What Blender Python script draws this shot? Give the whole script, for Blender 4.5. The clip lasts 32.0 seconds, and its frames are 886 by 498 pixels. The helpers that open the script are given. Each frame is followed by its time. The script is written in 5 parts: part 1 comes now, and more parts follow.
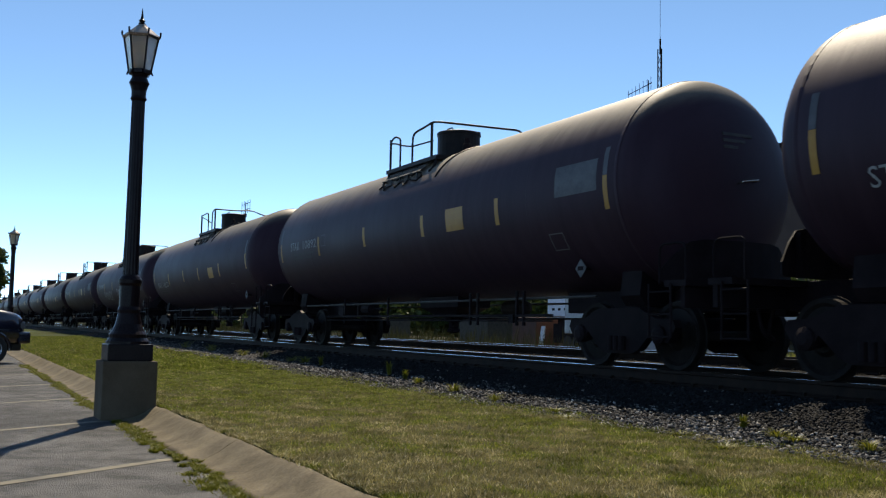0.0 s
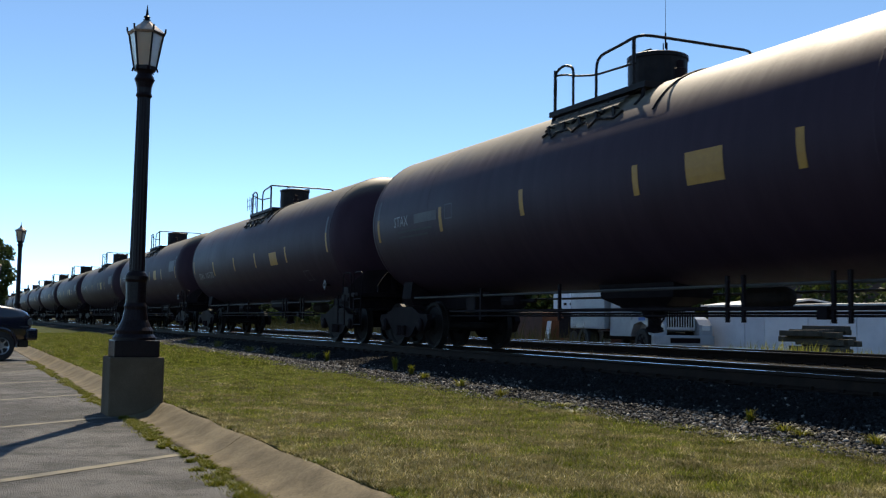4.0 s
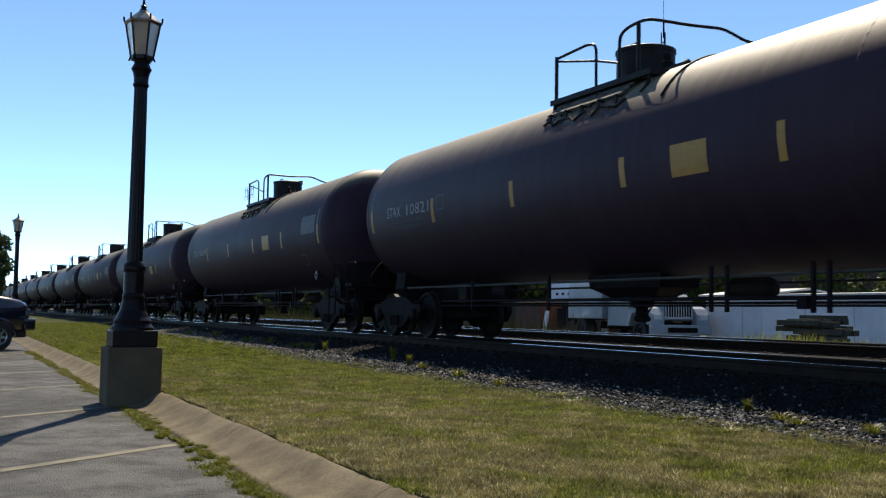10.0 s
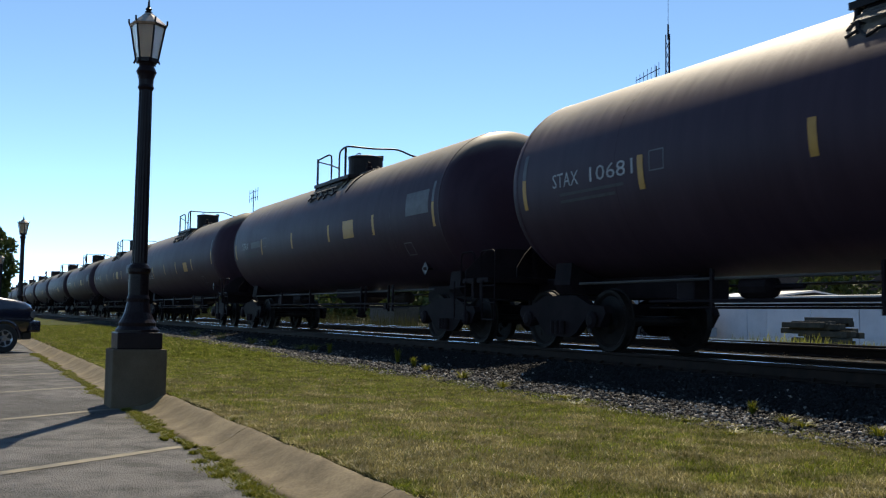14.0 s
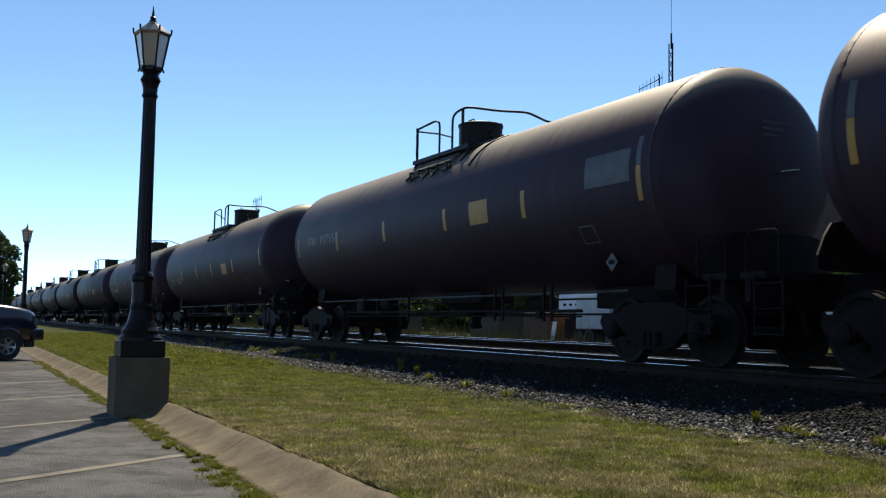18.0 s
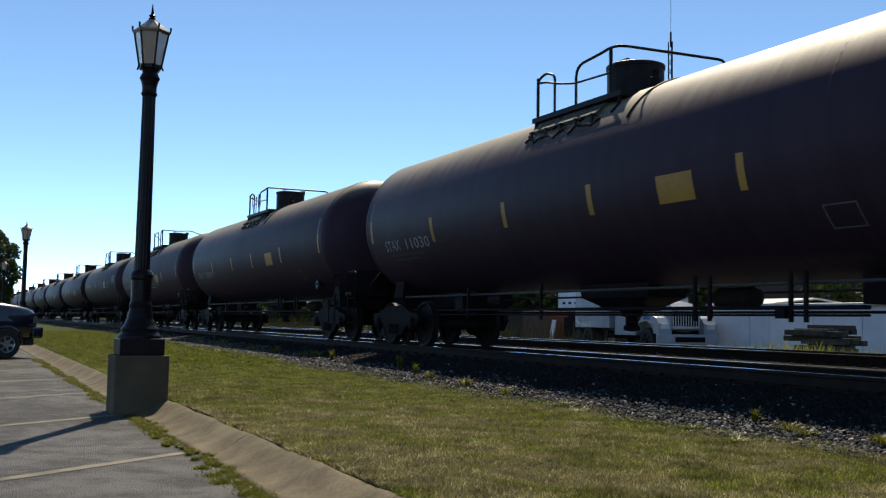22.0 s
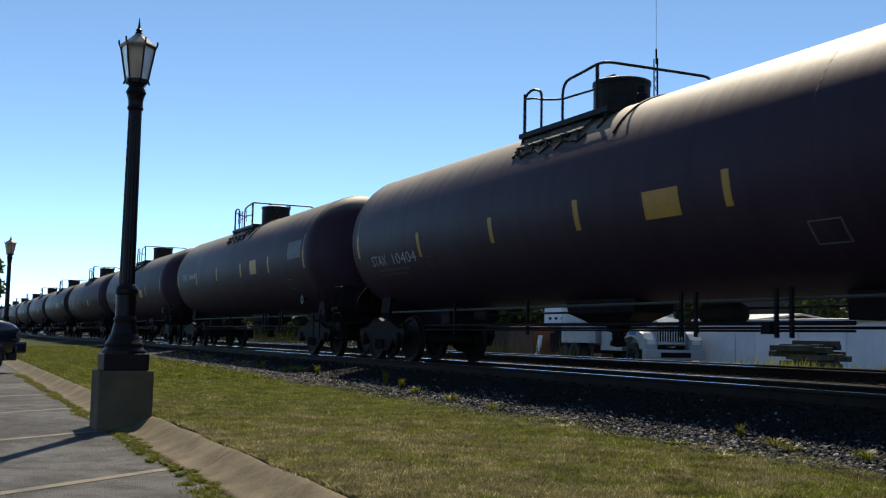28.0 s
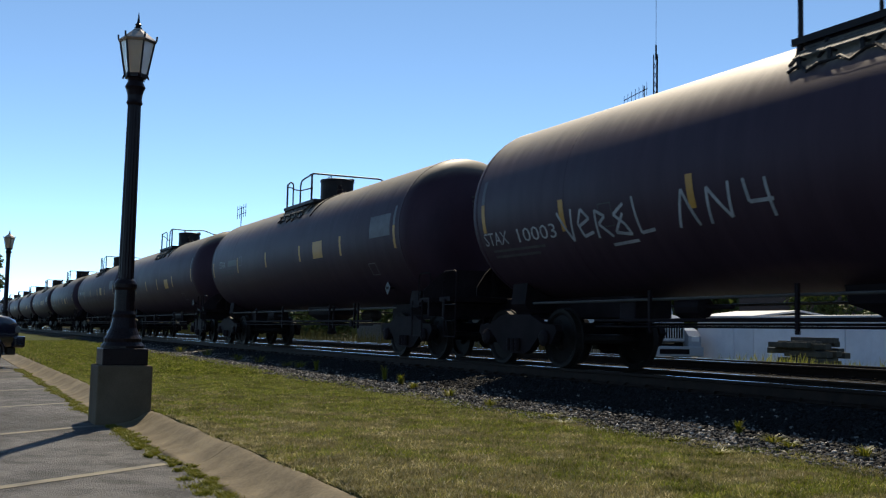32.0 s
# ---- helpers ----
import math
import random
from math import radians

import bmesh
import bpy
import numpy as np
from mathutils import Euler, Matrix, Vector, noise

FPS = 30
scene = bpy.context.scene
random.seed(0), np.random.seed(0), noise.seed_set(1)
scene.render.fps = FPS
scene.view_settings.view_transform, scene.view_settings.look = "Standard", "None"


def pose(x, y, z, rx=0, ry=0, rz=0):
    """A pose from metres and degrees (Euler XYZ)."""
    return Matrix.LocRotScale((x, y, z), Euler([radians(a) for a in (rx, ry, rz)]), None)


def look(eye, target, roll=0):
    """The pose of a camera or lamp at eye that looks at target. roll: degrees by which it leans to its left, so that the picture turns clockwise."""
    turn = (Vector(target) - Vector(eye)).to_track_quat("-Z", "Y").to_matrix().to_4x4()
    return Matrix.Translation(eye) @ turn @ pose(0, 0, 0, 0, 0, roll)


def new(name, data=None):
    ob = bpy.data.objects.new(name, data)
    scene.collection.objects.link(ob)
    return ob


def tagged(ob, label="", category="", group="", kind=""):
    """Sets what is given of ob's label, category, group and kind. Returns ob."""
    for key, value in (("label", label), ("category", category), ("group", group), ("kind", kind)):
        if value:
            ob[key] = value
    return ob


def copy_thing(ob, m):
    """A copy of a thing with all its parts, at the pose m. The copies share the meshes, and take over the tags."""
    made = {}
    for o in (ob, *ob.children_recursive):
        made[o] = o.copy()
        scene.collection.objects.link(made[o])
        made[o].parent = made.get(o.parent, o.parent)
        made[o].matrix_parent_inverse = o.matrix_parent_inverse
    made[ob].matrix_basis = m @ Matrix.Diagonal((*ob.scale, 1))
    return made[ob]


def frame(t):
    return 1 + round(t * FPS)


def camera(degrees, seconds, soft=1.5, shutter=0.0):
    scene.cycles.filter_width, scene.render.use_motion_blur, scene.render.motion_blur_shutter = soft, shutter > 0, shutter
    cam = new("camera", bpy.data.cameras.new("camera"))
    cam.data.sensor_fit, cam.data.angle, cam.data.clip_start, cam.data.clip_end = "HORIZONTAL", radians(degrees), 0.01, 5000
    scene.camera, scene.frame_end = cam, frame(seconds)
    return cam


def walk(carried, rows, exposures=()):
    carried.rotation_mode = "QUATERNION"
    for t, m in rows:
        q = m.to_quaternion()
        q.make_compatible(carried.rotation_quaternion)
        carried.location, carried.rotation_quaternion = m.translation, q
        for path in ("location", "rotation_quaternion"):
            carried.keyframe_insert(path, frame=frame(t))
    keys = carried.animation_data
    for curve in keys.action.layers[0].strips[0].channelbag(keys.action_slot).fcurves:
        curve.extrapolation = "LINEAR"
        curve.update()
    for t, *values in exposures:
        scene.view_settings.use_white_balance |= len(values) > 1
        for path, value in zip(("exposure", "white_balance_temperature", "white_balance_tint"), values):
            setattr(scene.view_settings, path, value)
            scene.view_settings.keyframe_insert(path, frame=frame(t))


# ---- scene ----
# ------------------------------------------------------------------ camera
EYE = Vector((0.0, 0.0, 0.521))
TURNS = [
    (0, 63.32, 4.62, 1.14), (0.5, 63.29, 4.55, 1.08), (1, 63.33, 4.54, 1.17), (1.5, 63.48, 4.50, 1.16),
    (2, 63.52, 4.52, 1.07), (2.5, 63.54, 4.48, 0.91), (3, 63.53, 4.37, 0.87), (3.5, 63.60, 4.41, 0.97),
    (5.5, 63.78, 4.01, 0.75), (6, 63.72, 4.03, 1.11), (6.5, 63.53, 4.03, 1.25), (7, 63.56, 3.87, 1.02),
    (7.5, 63.60, 3.83, 1.09), (8, 63.65, 3.77, 1.08), (8.5, 63.59, 3.81, 1.06), (9, 63.54, 3.77, 1.14),
    (9.5, 63.52, 3.77, 1.05), (10, 63.51, 3.75, 0.90), (10.5, 63.59, 3.95, 0.85), (11, 63.55, 4.00, 1.06),
    (11.5, 63.49, 3.98, 1.10), (12, 63.50, 4.14, 1.33), (12.5, 63.59, 4.09, 1.02), (13, 63.60, 3.95, 0.97),
    (13.5, 63.70, 3.97, 0.97), (14, 63.77, 3.87, 0.91), (14.5, 63.89, 3.81, 0.87), (16.5, 63.93, 3.83, 0.98),
    (17, 63.97, 3.89, 0.89), (17.5, 63.90, 4.05, 0.90), (18, 63.96, 4.36, 1.01), (18.5, 64.02, 4.33, 1.07),
    (19, 64.03, 4.31, 0.90), (19.5, 64.11, 4.33, 0.84), (20, 63.96, 4.37, 1.03), (20.5, 63.87, 4.47, 0.94),
    (21, 63.80, 4.56, 0.94), (21.5, 63.82, 4.35, 1.32), (22, 63.92, 4.26, 1.03), (22.5, 63.95, 4.28, 0.95),
    (23, 63.93, 4.44, 0.78), (23.5, 63.84, 4.57, 0.77), (24, 63.81, 4.83, 1.06), (24.5, 63.64, 4.92, 0.93),
    (25, 63.54, 5.16, 0.89), (25.5, 63.35, 5.16, 0.96), (27.5, 63.11, 5.21, 0.98), (28, 63.14, 5.16, 1.09),
    (28.5, 63.20, 5.13, 1.16), (29, 63.11, 4.98, 1.14), (29.5, 63.13, 4.99, 1.16), (30, 63.09, 4.92, 1.19),
    (30.5, 63.11, 4.90, 1.24), (31, 63.15, 4.94, 1.17), (31.5, 63.09, 4.97, 1.32), (32, 63.08, 4.91, 1.25),
]


def turned(yaw, pitch, roll):
    y, p = radians(yaw), radians(pitch)
    ahead = Vector((-math.sin(y) * math.cos(p), math.cos(y) * math.cos(p), math.sin(p)))
    return look(EYE, EYE + ahead, roll)


cam = camera(48.6, 32.0, soft=1.2, shutter=0.05)
walk(cam, [(t, turned(a, b, c)) for t, a, b, c in TURNS], [(t, e, 6650, -5.0) for t, e in ((0.0, 1.04), (3.5, 1.08), (6.0, 1.16), (14.0, 1.16), (18.0, 1.08), (24.0, 1.0), (32.0, 1.0))])

# ------------------------------------------------------------------ light
SUN_EL = radians(51.0)
SUN_DIR = Vector((-0.886 * math.cos(SUN_EL), 0.464 * math.cos(SUN_EL), math.sin(SUN_EL)))
world = bpy.data.worlds.new("sky")
scene.world = world
world.use_nodes = True
wn = world.node_tree
for n_ in list(wn.nodes):
    wn.nodes.remove(n_)
sky = wn.nodes.new("ShaderNodeTexSky")
sky.sky_type = "NISHITA"
sky.sun_disc = False
sky.sun_elevation = SUN_EL
sky.sun_rotation = math.atan2(SUN_DIR.x, SUN_DIR.y)
sky.air_density = 0.46
sky.altitude = 3500
sky.dust_density = 0.0
sky.ozone_density = 0.7
bg = wn.nodes.new("ShaderNodeBackground")
bg.inputs["Strength"].default_value = 0.148
wo = wn.nodes.new("ShaderNodeOutputWorld")
wn.links.new(sky.outputs[0], bg.inputs[0])
wn.links.new(bg.outputs[0], wo.inputs[0])
sun = new("sun", bpy.data.lights.new("sun", "SUN"))
sun.data.energy = 3.6
sun.data.angle = radians(0.53)
sun.data.color = (1.0, 0.81, 0.685)
sun.matrix_world = look(SUN_DIR * 60, (0, 0, 0))


# ------------------------------------------------------------------ materials
def nodes_of(name):
    m = bpy.data.materials.new(name)
    m.use_nodes = True
    nt = m.node_tree
    return m, nt, nt.nodes["Principled BSDF"]


def ramp(nt, stops):
    r = nt.nodes.new("ShaderNodeValToRGB")
    e = r.color_ramp.elements
    while len(e) < len(stops):
        e.new(0.5)
    for k, (p_, c_) in zip(e, stops):
        k.position, k.color = p_, (*c_, 1)
    return r


def noise_node(nt, scale, detail=4, rough=0.55, vec=None):
    n = nt.nodes.new("ShaderNodeTexNoise")
    n.inputs["Scale"].default_value = scale
    n.inputs["Detail"].default_value = detail
    n.inputs["Roughness"].default_value = rough
    if vec is not None:
        nt.links.new(vec, n.inputs["Vector"])
    return n


def mixc(nt, fac, a, b):
    m = nt.nodes.new("ShaderNodeMix")
    m.data_type = "RGBA"
    for s, v_ in ((0, fac), (6, a), (7, b)):
        if hasattr(v_, "is_linked"):
            nt.links.new(v_, m.inputs[s])
        elif s == 0:
            m.inputs[0].default_value = v_
        else:
            m.inputs[s].default_value = (*v_, 1)
    return m.outputs[2]


def math_node(nt, op, a, b=None, clamp=False):
    m = nt.nodes.new("ShaderNodeMath")
    m.operation, m.use_clamp = op, clamp
    for i, v_ in enumerate((a, b)):
        if v_ is None:
            continue
        if hasattr(v_, "is_linked"):
            nt.links.new(v_, m.inputs[i])
        else:
            m.inputs[i].default_value = v_
    return m.outputs[0]


def bump(nt, bsdf, height, strength, dist):
    b = nt.nodes.new("ShaderNodeBump")
    b.inputs["Strength"].default_value = strength
    b.inputs["Distance"].default_value = dist
    nt.links.new(height, b.inputs["Height"])
    nt.links.new(b.outputs[0], bsdf.inputs["Normal"])


def plain(name, c1, c2, rough=0.6, metal=0.0, scale=8.0, fine=60.0, bumpy=0.15, dist=0.004, by_object=0.0, coat=0.0, spec=0.5):
    """Two colours mixed at two scales, with fine relief."""
    m, nt, b = nodes_of(name)
    tc = nt.nodes.new("ShaderNodeTexCoord")
    n1 = noise_node(nt, scale, 4, 0.6, tc.outputs["Object"])
    n2 = noise_node(nt, fine, 3, 0.6, tc.outputs["Object"])
    f = math_node(nt, "ADD", math_node(nt, "MULTIPLY", n1.outputs[0], 0.65), math_node(nt, "MULTIPLY", n2.outputs[0], 0.35))
    r = ramp(nt, ((0.36, c1), (0.64, c2)))
    nt.links.new(f, r.inputs[0])
    col = r.outputs[0]
    if by_object:
        oi = nt.nodes.new("ShaderNodeObjectInfo")
        hs = nt.nodes.new("ShaderNodeHueSaturation")
        nt.links.new(math_node(nt, "ADD", math_node(nt, "MULTIPLY", oi.outputs["Random"], by_object), 1 - by_object / 2), hs.inputs["Value"])
        nt.links.new(col, hs.inputs["Color"])
        col = hs.outputs[0]
    nt.links.new(col, b.inputs["Base Color"])
    nt.links.new(math_node(nt, "ADD", math_node(nt, "MULTIPLY", n2.outputs[0], 0.2), rough - 0.1, True), b.inputs["Roughness"])
    b.inputs["Metallic"].default_value = metal
    b.inputs["Coat Weight"].default_value = coat
    b.inputs["Specular IOR Level"].default_value = spec
    if bumpy:
        bump(nt, b, n2.outputs[0], bumpy, dist)
    return m


def tank_paint():
    """Black gloss paint, dusty and painted sunlit on the upward faces, streaked downward."""
    m, nt, b = nodes_of("tank_black_paint")
    tc = nt.nodes.new("ShaderNodeTexCoord")
    geo = nt.nodes.new("ShaderNodeNewGeometry")
    oi = nt.nodes.new("ShaderNodeObjectInfo")
    off = nt.nodes.new("ShaderNodeVectorMath")
    off.operation = "ADD"
    comb = nt.nodes.new("ShaderNodeCombineXYZ")
    nt.links.new(math_node(nt, "MULTIPLY", oi.outputs["Random"], 60), comb.inputs[0])
    nt.links.new(tc.outputs["Object"], off.inputs[0])
    nt.links.new(comb.outputs[0], off.inputs[1])
    mp = nt.nodes.new("ShaderNodeMapping")
    mp.inputs["Scale"].default_value = (2.2, 0.35, 0.35)
    nt.links.new(off.outputs[0], mp.inputs[0])
    streak = noise_node(nt, 2.0, 5, 0.6, mp.outputs[0])
    patch = noise_node(nt, 0.9, 4, 0.6, off.outputs[0])
    fine = noise_node(nt, 45, 3, 0.6, off.outputs[0])
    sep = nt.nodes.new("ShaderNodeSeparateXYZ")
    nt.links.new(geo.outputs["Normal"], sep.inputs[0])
    # Upward mask: a dusty crown that also follows the sunlit band.
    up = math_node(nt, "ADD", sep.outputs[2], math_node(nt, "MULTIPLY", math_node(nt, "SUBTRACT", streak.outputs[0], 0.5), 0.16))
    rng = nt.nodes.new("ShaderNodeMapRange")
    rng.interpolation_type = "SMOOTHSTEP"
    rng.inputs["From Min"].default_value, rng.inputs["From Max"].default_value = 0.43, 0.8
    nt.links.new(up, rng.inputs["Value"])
    lit_dust = math_node(nt, "MULTIPLY", rng.outputs[0], math_node(nt, "ADD", math_node(nt, "MULTIPLY", patch.outputs[0], 0.5), 0.62, True), True)
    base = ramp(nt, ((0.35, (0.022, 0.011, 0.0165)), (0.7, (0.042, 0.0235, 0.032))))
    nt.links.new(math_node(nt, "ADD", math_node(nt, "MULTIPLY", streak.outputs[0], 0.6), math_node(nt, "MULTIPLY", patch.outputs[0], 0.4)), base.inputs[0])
    lit_dust_col = ramp(nt, ((0.3, (0.2, 0.172, 0.122)), (0.7, (0.265, 0.23, 0.17))))
    nt.links.new(fine.outputs[0], lit_dust_col.inputs[0])
    nt.links.new(mixc(nt, lit_dust, base.outputs[0], lit_dust_col.outputs[0]), b.inputs["Base Color"])
    nt.links.new(math_node(nt, "ADD", math_node(nt, "MULTIPLY", patch.outputs[0], 0.22), 0.44), b.inputs["Roughness"])
    b.inputs["Specular IOR Level"].default_value = 0.19
    b.inputs["Specular Tint"].default_value = (0.85, 0.8, 1.0, 1)
    bump(nt, b, math_node(nt, "ADD", fine.outputs[0], math_node(nt, "MULTIPLY", patch.outputs[0], 3)), 0.12, 0.006)
    return m


def asphalt_mat():
    m, nt, b = nodes_of("worn_asphalt")
    tc = nt.nodes.new("ShaderNodeTexCoord")
    n1 = noise_node(nt, 0.9, 6, 0.7, tc.outputs["Object"])
    n2 = noise_node(nt, 130, 3, 0.7, tc.outputs["Object"])
    v_ = nt.nodes.new("ShaderNodeTexVoronoi")
    v_.inputs["Scale"].default_value = 75
    nt.links.new(tc.outputs["Object"], v_.inputs["Vector"])
    n3 = noise_node(nt, 38, 3, 0.7, tc.outputs["Object"])
    n4 = noise_node(nt, 0.3, 3, 0.6, tc.outputs["Object"])
    n5 = noise_node(nt, 3.2, 5, 0.65, tc.outputs["Object"])
    broad = math_node(nt, "ADD", math_node(nt, "MULTIPLY", n1.outputs[0], 0.42), math_node(nt, "ADD", math_node(nt, "MULTIPLY", n4.outputs[0], 0.23), math_node(nt, "MULTIPLY", n5.outputs[0], 0.35)))
    r1 = ramp(nt, ((0.42, (0.009, 0.0088, 0.0098)), (0.5, (0.03, 0.0295, 0.031)), (0.58, (0.085, 0.083, 0.084))))
    nt.links.new(broad, r1.inputs[0])
    r2 = ramp(nt, ((0.54, (0.02, 0.02, 0.02)), (0.7, (0.17, 0.165, 0.16))))
    nt.links.new(n3.outputs[0], r2.inputs[0])
    spot = math_node(nt, "MULTIPLY", math_node(nt, "GREATER_THAN", n3.outputs[0], 0.54), 0.6)
    nt.links.new(mixc(nt, spot, r1.outputs[0], r2.outputs[0]), b.inputs["Base Color"])
    b.inputs["Roughness"].default_value = 0.78
    b.inputs["Specular IOR Level"].default_value = 0.25
    bump(nt, b, math_node(nt, "ADD", v_.outputs["Distance"], n3.outputs[0]), 0.85, 0.016)
    return m


def ground_mix(name, stops, scale, stops2, scale2, fac, rough=0.9, bstr=0.4, bdist=0.02):
    m, nt, b = nodes_of(name)
    tc = nt.nodes.new("ShaderNodeTexCoord")
    n1 = noise_node(nt, scale, 6, 0.65, tc.outputs["Object"])
    n2 = noise_node(nt, scale2, 4, 0.65, tc.outputs["Object"])
    r1, r2 = ramp(nt, stops), ramp(nt, stops2)
    nt.links.new(n1.outputs[0], r1.inputs[0])
    nt.links.new(n2.outputs[0], r2.inputs[0])
    nt.links.new(mixc(nt, fac, r1.outputs[0], r2.outputs[0]), b.inputs["Base Color"])
    b.inputs["Roughness"].default_value = rough
    b.inputs["Specular IOR Level"].default_value = 0.08
    bump(nt, b, n2.outputs[0], bstr, bdist)
    return m


def island_mat(name, stops, rough=0.8, trans=0.0, patchy=None, patch_scale=1.2):
    """One colour per blade or stone, with broad patches over the ground."""
    m, nt, b = nodes_of(name)
    geo = nt.nodes.new("ShaderNodeNewGeometry")
    r = ramp(nt, stops)
    nt.links.new(geo.outputs["Random Per Island"], r.inputs[0])
    col = r.outputs[0]
    if patchy:
        tc = nt.nodes.new("ShaderNodeTexCoord")
        n = noise_node(nt, patch_scale, 5, 0.6, tc.outputs["Object"])
        pr = nt.nodes.new("ShaderNodeMapRange")
        pr.inputs["From Min"].default_value, pr.inputs["From Max"].default_value = 0.49, 0.58
        along = nt.nodes.new("ShaderNodeSeparateXYZ")
        nt.links.new(tc.outputs["Object"], along.inputs[0])
        dry = nt.nodes.new("ShaderNodeMapRange")
        dry.inputs["From Min"].default_value, dry.inputs["From Max"].default_value = -17.0, -6.0
        dry.inputs["To Min"].default_value, dry.inputs["To Max"].default_value = -0.12, 0.05
        nt.links.new(along.outputs[0], dry.inputs["Value"])
        across = nt.nodes.new("ShaderNodeMapRange")
        across.inputs["From Min"].default_value, across.inputs["From Max"].default_value = 2.4, 6.0
        across.inputs["To Min"].default_value, across.inputs["To Max"].default_value = 0.05, -0.06
        nt.links.new(along.outputs[1], across.inputs["Value"])
        worn = math_node(nt, "ADD", dry.outputs[0], across.outputs[0])
        nt.links.new(math_node(nt, "ADD", n.outputs[0], worn), pr.inputs["Value"])
        r2 = ramp(nt, patchy)
        nt.links.new(geo.outputs["Random Per Island"], r2.inputs[0])
        col = mixc(nt, pr.outputs[0], col, r2.outputs[0])
        n5 = noise_node(nt, 3.2, 7, 0.82, tc.outputs["Object"])
        hs = nt.nodes.new("ShaderNodeHueSaturation")
        gain = nt.nodes.new("ShaderNodeMapRange")
        gain.inputs["From Min"].default_value, gain.inputs["From Max"].default_value = 0.42, 0.58
        gain.inputs["To Min"].default_value, gain.inputs["To Max"].default_value = 0.5, 1.5
        nt.links.new(n5.outputs[0], gain.inputs["Value"])
        nt.links.new(gain.outputs[0], hs.inputs["Value"])
        nt.links.new(col, hs.inputs["Color"])
        col = hs.outputs[0]
    nt.links.new(col, b.inputs["Base Color"])
    b.inputs["Roughness"].default_value = rough
    b.inputs["Specular IOR Level"].default_value = 0.2
    if trans:
        tr = nt.nodes.new("ShaderNodeBsdfTranslucent")
        nt.links.new(col, tr.inputs[0])
        mx = nt.nodes.new("ShaderNodeMixShader")
        mx.inputs[0].default_value = trans
        nt.links.new(b.outputs[0], mx.inputs[1])
        nt.links.new(tr.outputs[0], mx.inputs[2])
        nt.links.new(mx.outputs[0], nt.nodes["Material Output"].inputs[0])
    return m


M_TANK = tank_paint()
M_STEEL = plain("dark_grimy_steel", (0.006, 0.0038, 0.0048), (0.016, 0.0108, 0.0122), 0.65, 0.0, 3, 40, spec=0.06)
M_RAILING = plain("black_painted_tube", (0.008, 0.0065, 0.007), (0.016, 0.013, 0.0135), 0.5, 0.0, 6, 60, spec=0.12)
M_GRATE = plain("dusty_grating", (0.035, 0.0322, 0.0294), (0.112, 0.101, 0.0875), 0.75, 0.0, 6, 60)
M_WHEEL = plain("worn_wheel_steel", (0.006, 0.005, 0.005), (0.018, 0.014, 0.0125), 0.6, 0.0, 6, 50, spec=0.08)
M_YELLOW = plain("yellow_reflective_sheet", (0.29, 0.14, 0.012), (0.38, 0.195, 0.02), 0.5, 0.0, 4, 40, 0.05)
M_PALE = plain("grimy_white_sheet", (0.042, 0.04, 0.046), (0.095, 0.092, 0.1), 0.6, 0.0, 4, 40, 0.05)
M_LETTER = plain("white_stencil_paint", (0.19, 0.186, 0.19), (0.36, 0.35, 0.35), 0.65, 0.0, 7, 60, 0.05)
M_FAINT = plain("faded_stencil_paint", (0.07, 0.068, 0.07), (0.13, 0.127, 0.13), 0.7, 0.0, 5, 50, 0.05)
M_DIM = plain("dim_stencil_paint", (0.022, 0.02, 0.021), (0.05, 0.047, 0.048), 0.7, 0.0, 5, 50, 0.05)
M_SPRAY = plain("white_spray_paint", (0.15, 0.148, 0.152), (0.32, 0.315, 0.32), 0.7, 0.0, 3, 30, 0.05)
M_PIPE = plain("dusty_dark_pipe", (0.016, 0.014, 0.013), (0.045, 0.039, 0.034), 0.65, 0.0, 4, 40)
M_RAIL = plain("polished_rail_steel", (0.8, 0.79, 0.77), (0.9, 0.885, 0.86), 0.13, 1.0, 3, 60, 0.02, 0.001)
M_RUST = plain("rusty_rail_side", (0.009, 0.006, 0.0045), (0.024, 0.0145, 0.010), 0.75, 0.0, 5, 60, spec=0.15)
M_TIE = plain("weathered_tie_timber", (0.016, 0.013, 0.011), (0.045, 0.037, 0.031), 0.85, 0.0, 6, 50, 0.4, 0.01, 0.5)
M_ASPHALT = asphalt_mat()
M_CONC = plain("weathered_kerb_concrete", (0.052, 0.04, 0.022), (0.152, 0.124, 0.078), 0.88, 0.0, 2.1, 38, 0.5, 0.008, spec=0.2)
M_BASE = plain("lamp_base_concrete", (0.075, 0.055, 0.035), (0.125, 0.096, 0.065), 0.9, 0.0, 2.5, 70, 0.3, 0.004, spec=0.1)
M_LINE = plain("faded_yellow_line_paint", (0.035, 0.032, 0.026), (0.15, 0.13, 0.08), 0.8, 0.0, 5, 45, 0.3, 0.004)
M_LAMP = plain("black_cast_iron_paint", (0.008, 0.0045, 0.0055), (0.015, 0.0095, 0.0105), 0.3, 0.0, 5, 60, 0.05, spec=0.12)
M_SOIL = ground_mix("dry_lawn_soil", ((0.3, (0.0338, 0.0375, 0.009)), (0.7, (0.075, 0.0638, 0.024))), 1.3, ((0.3, (0.015, 0.0195, 0.00525)), (0.7, (0.128, 0.105, 0.045))), 35, 0.5, 0.95, 0.8, 0.03)
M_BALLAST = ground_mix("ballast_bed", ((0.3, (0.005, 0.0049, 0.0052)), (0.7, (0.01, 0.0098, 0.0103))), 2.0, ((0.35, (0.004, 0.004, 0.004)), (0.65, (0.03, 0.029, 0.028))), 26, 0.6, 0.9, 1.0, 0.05)
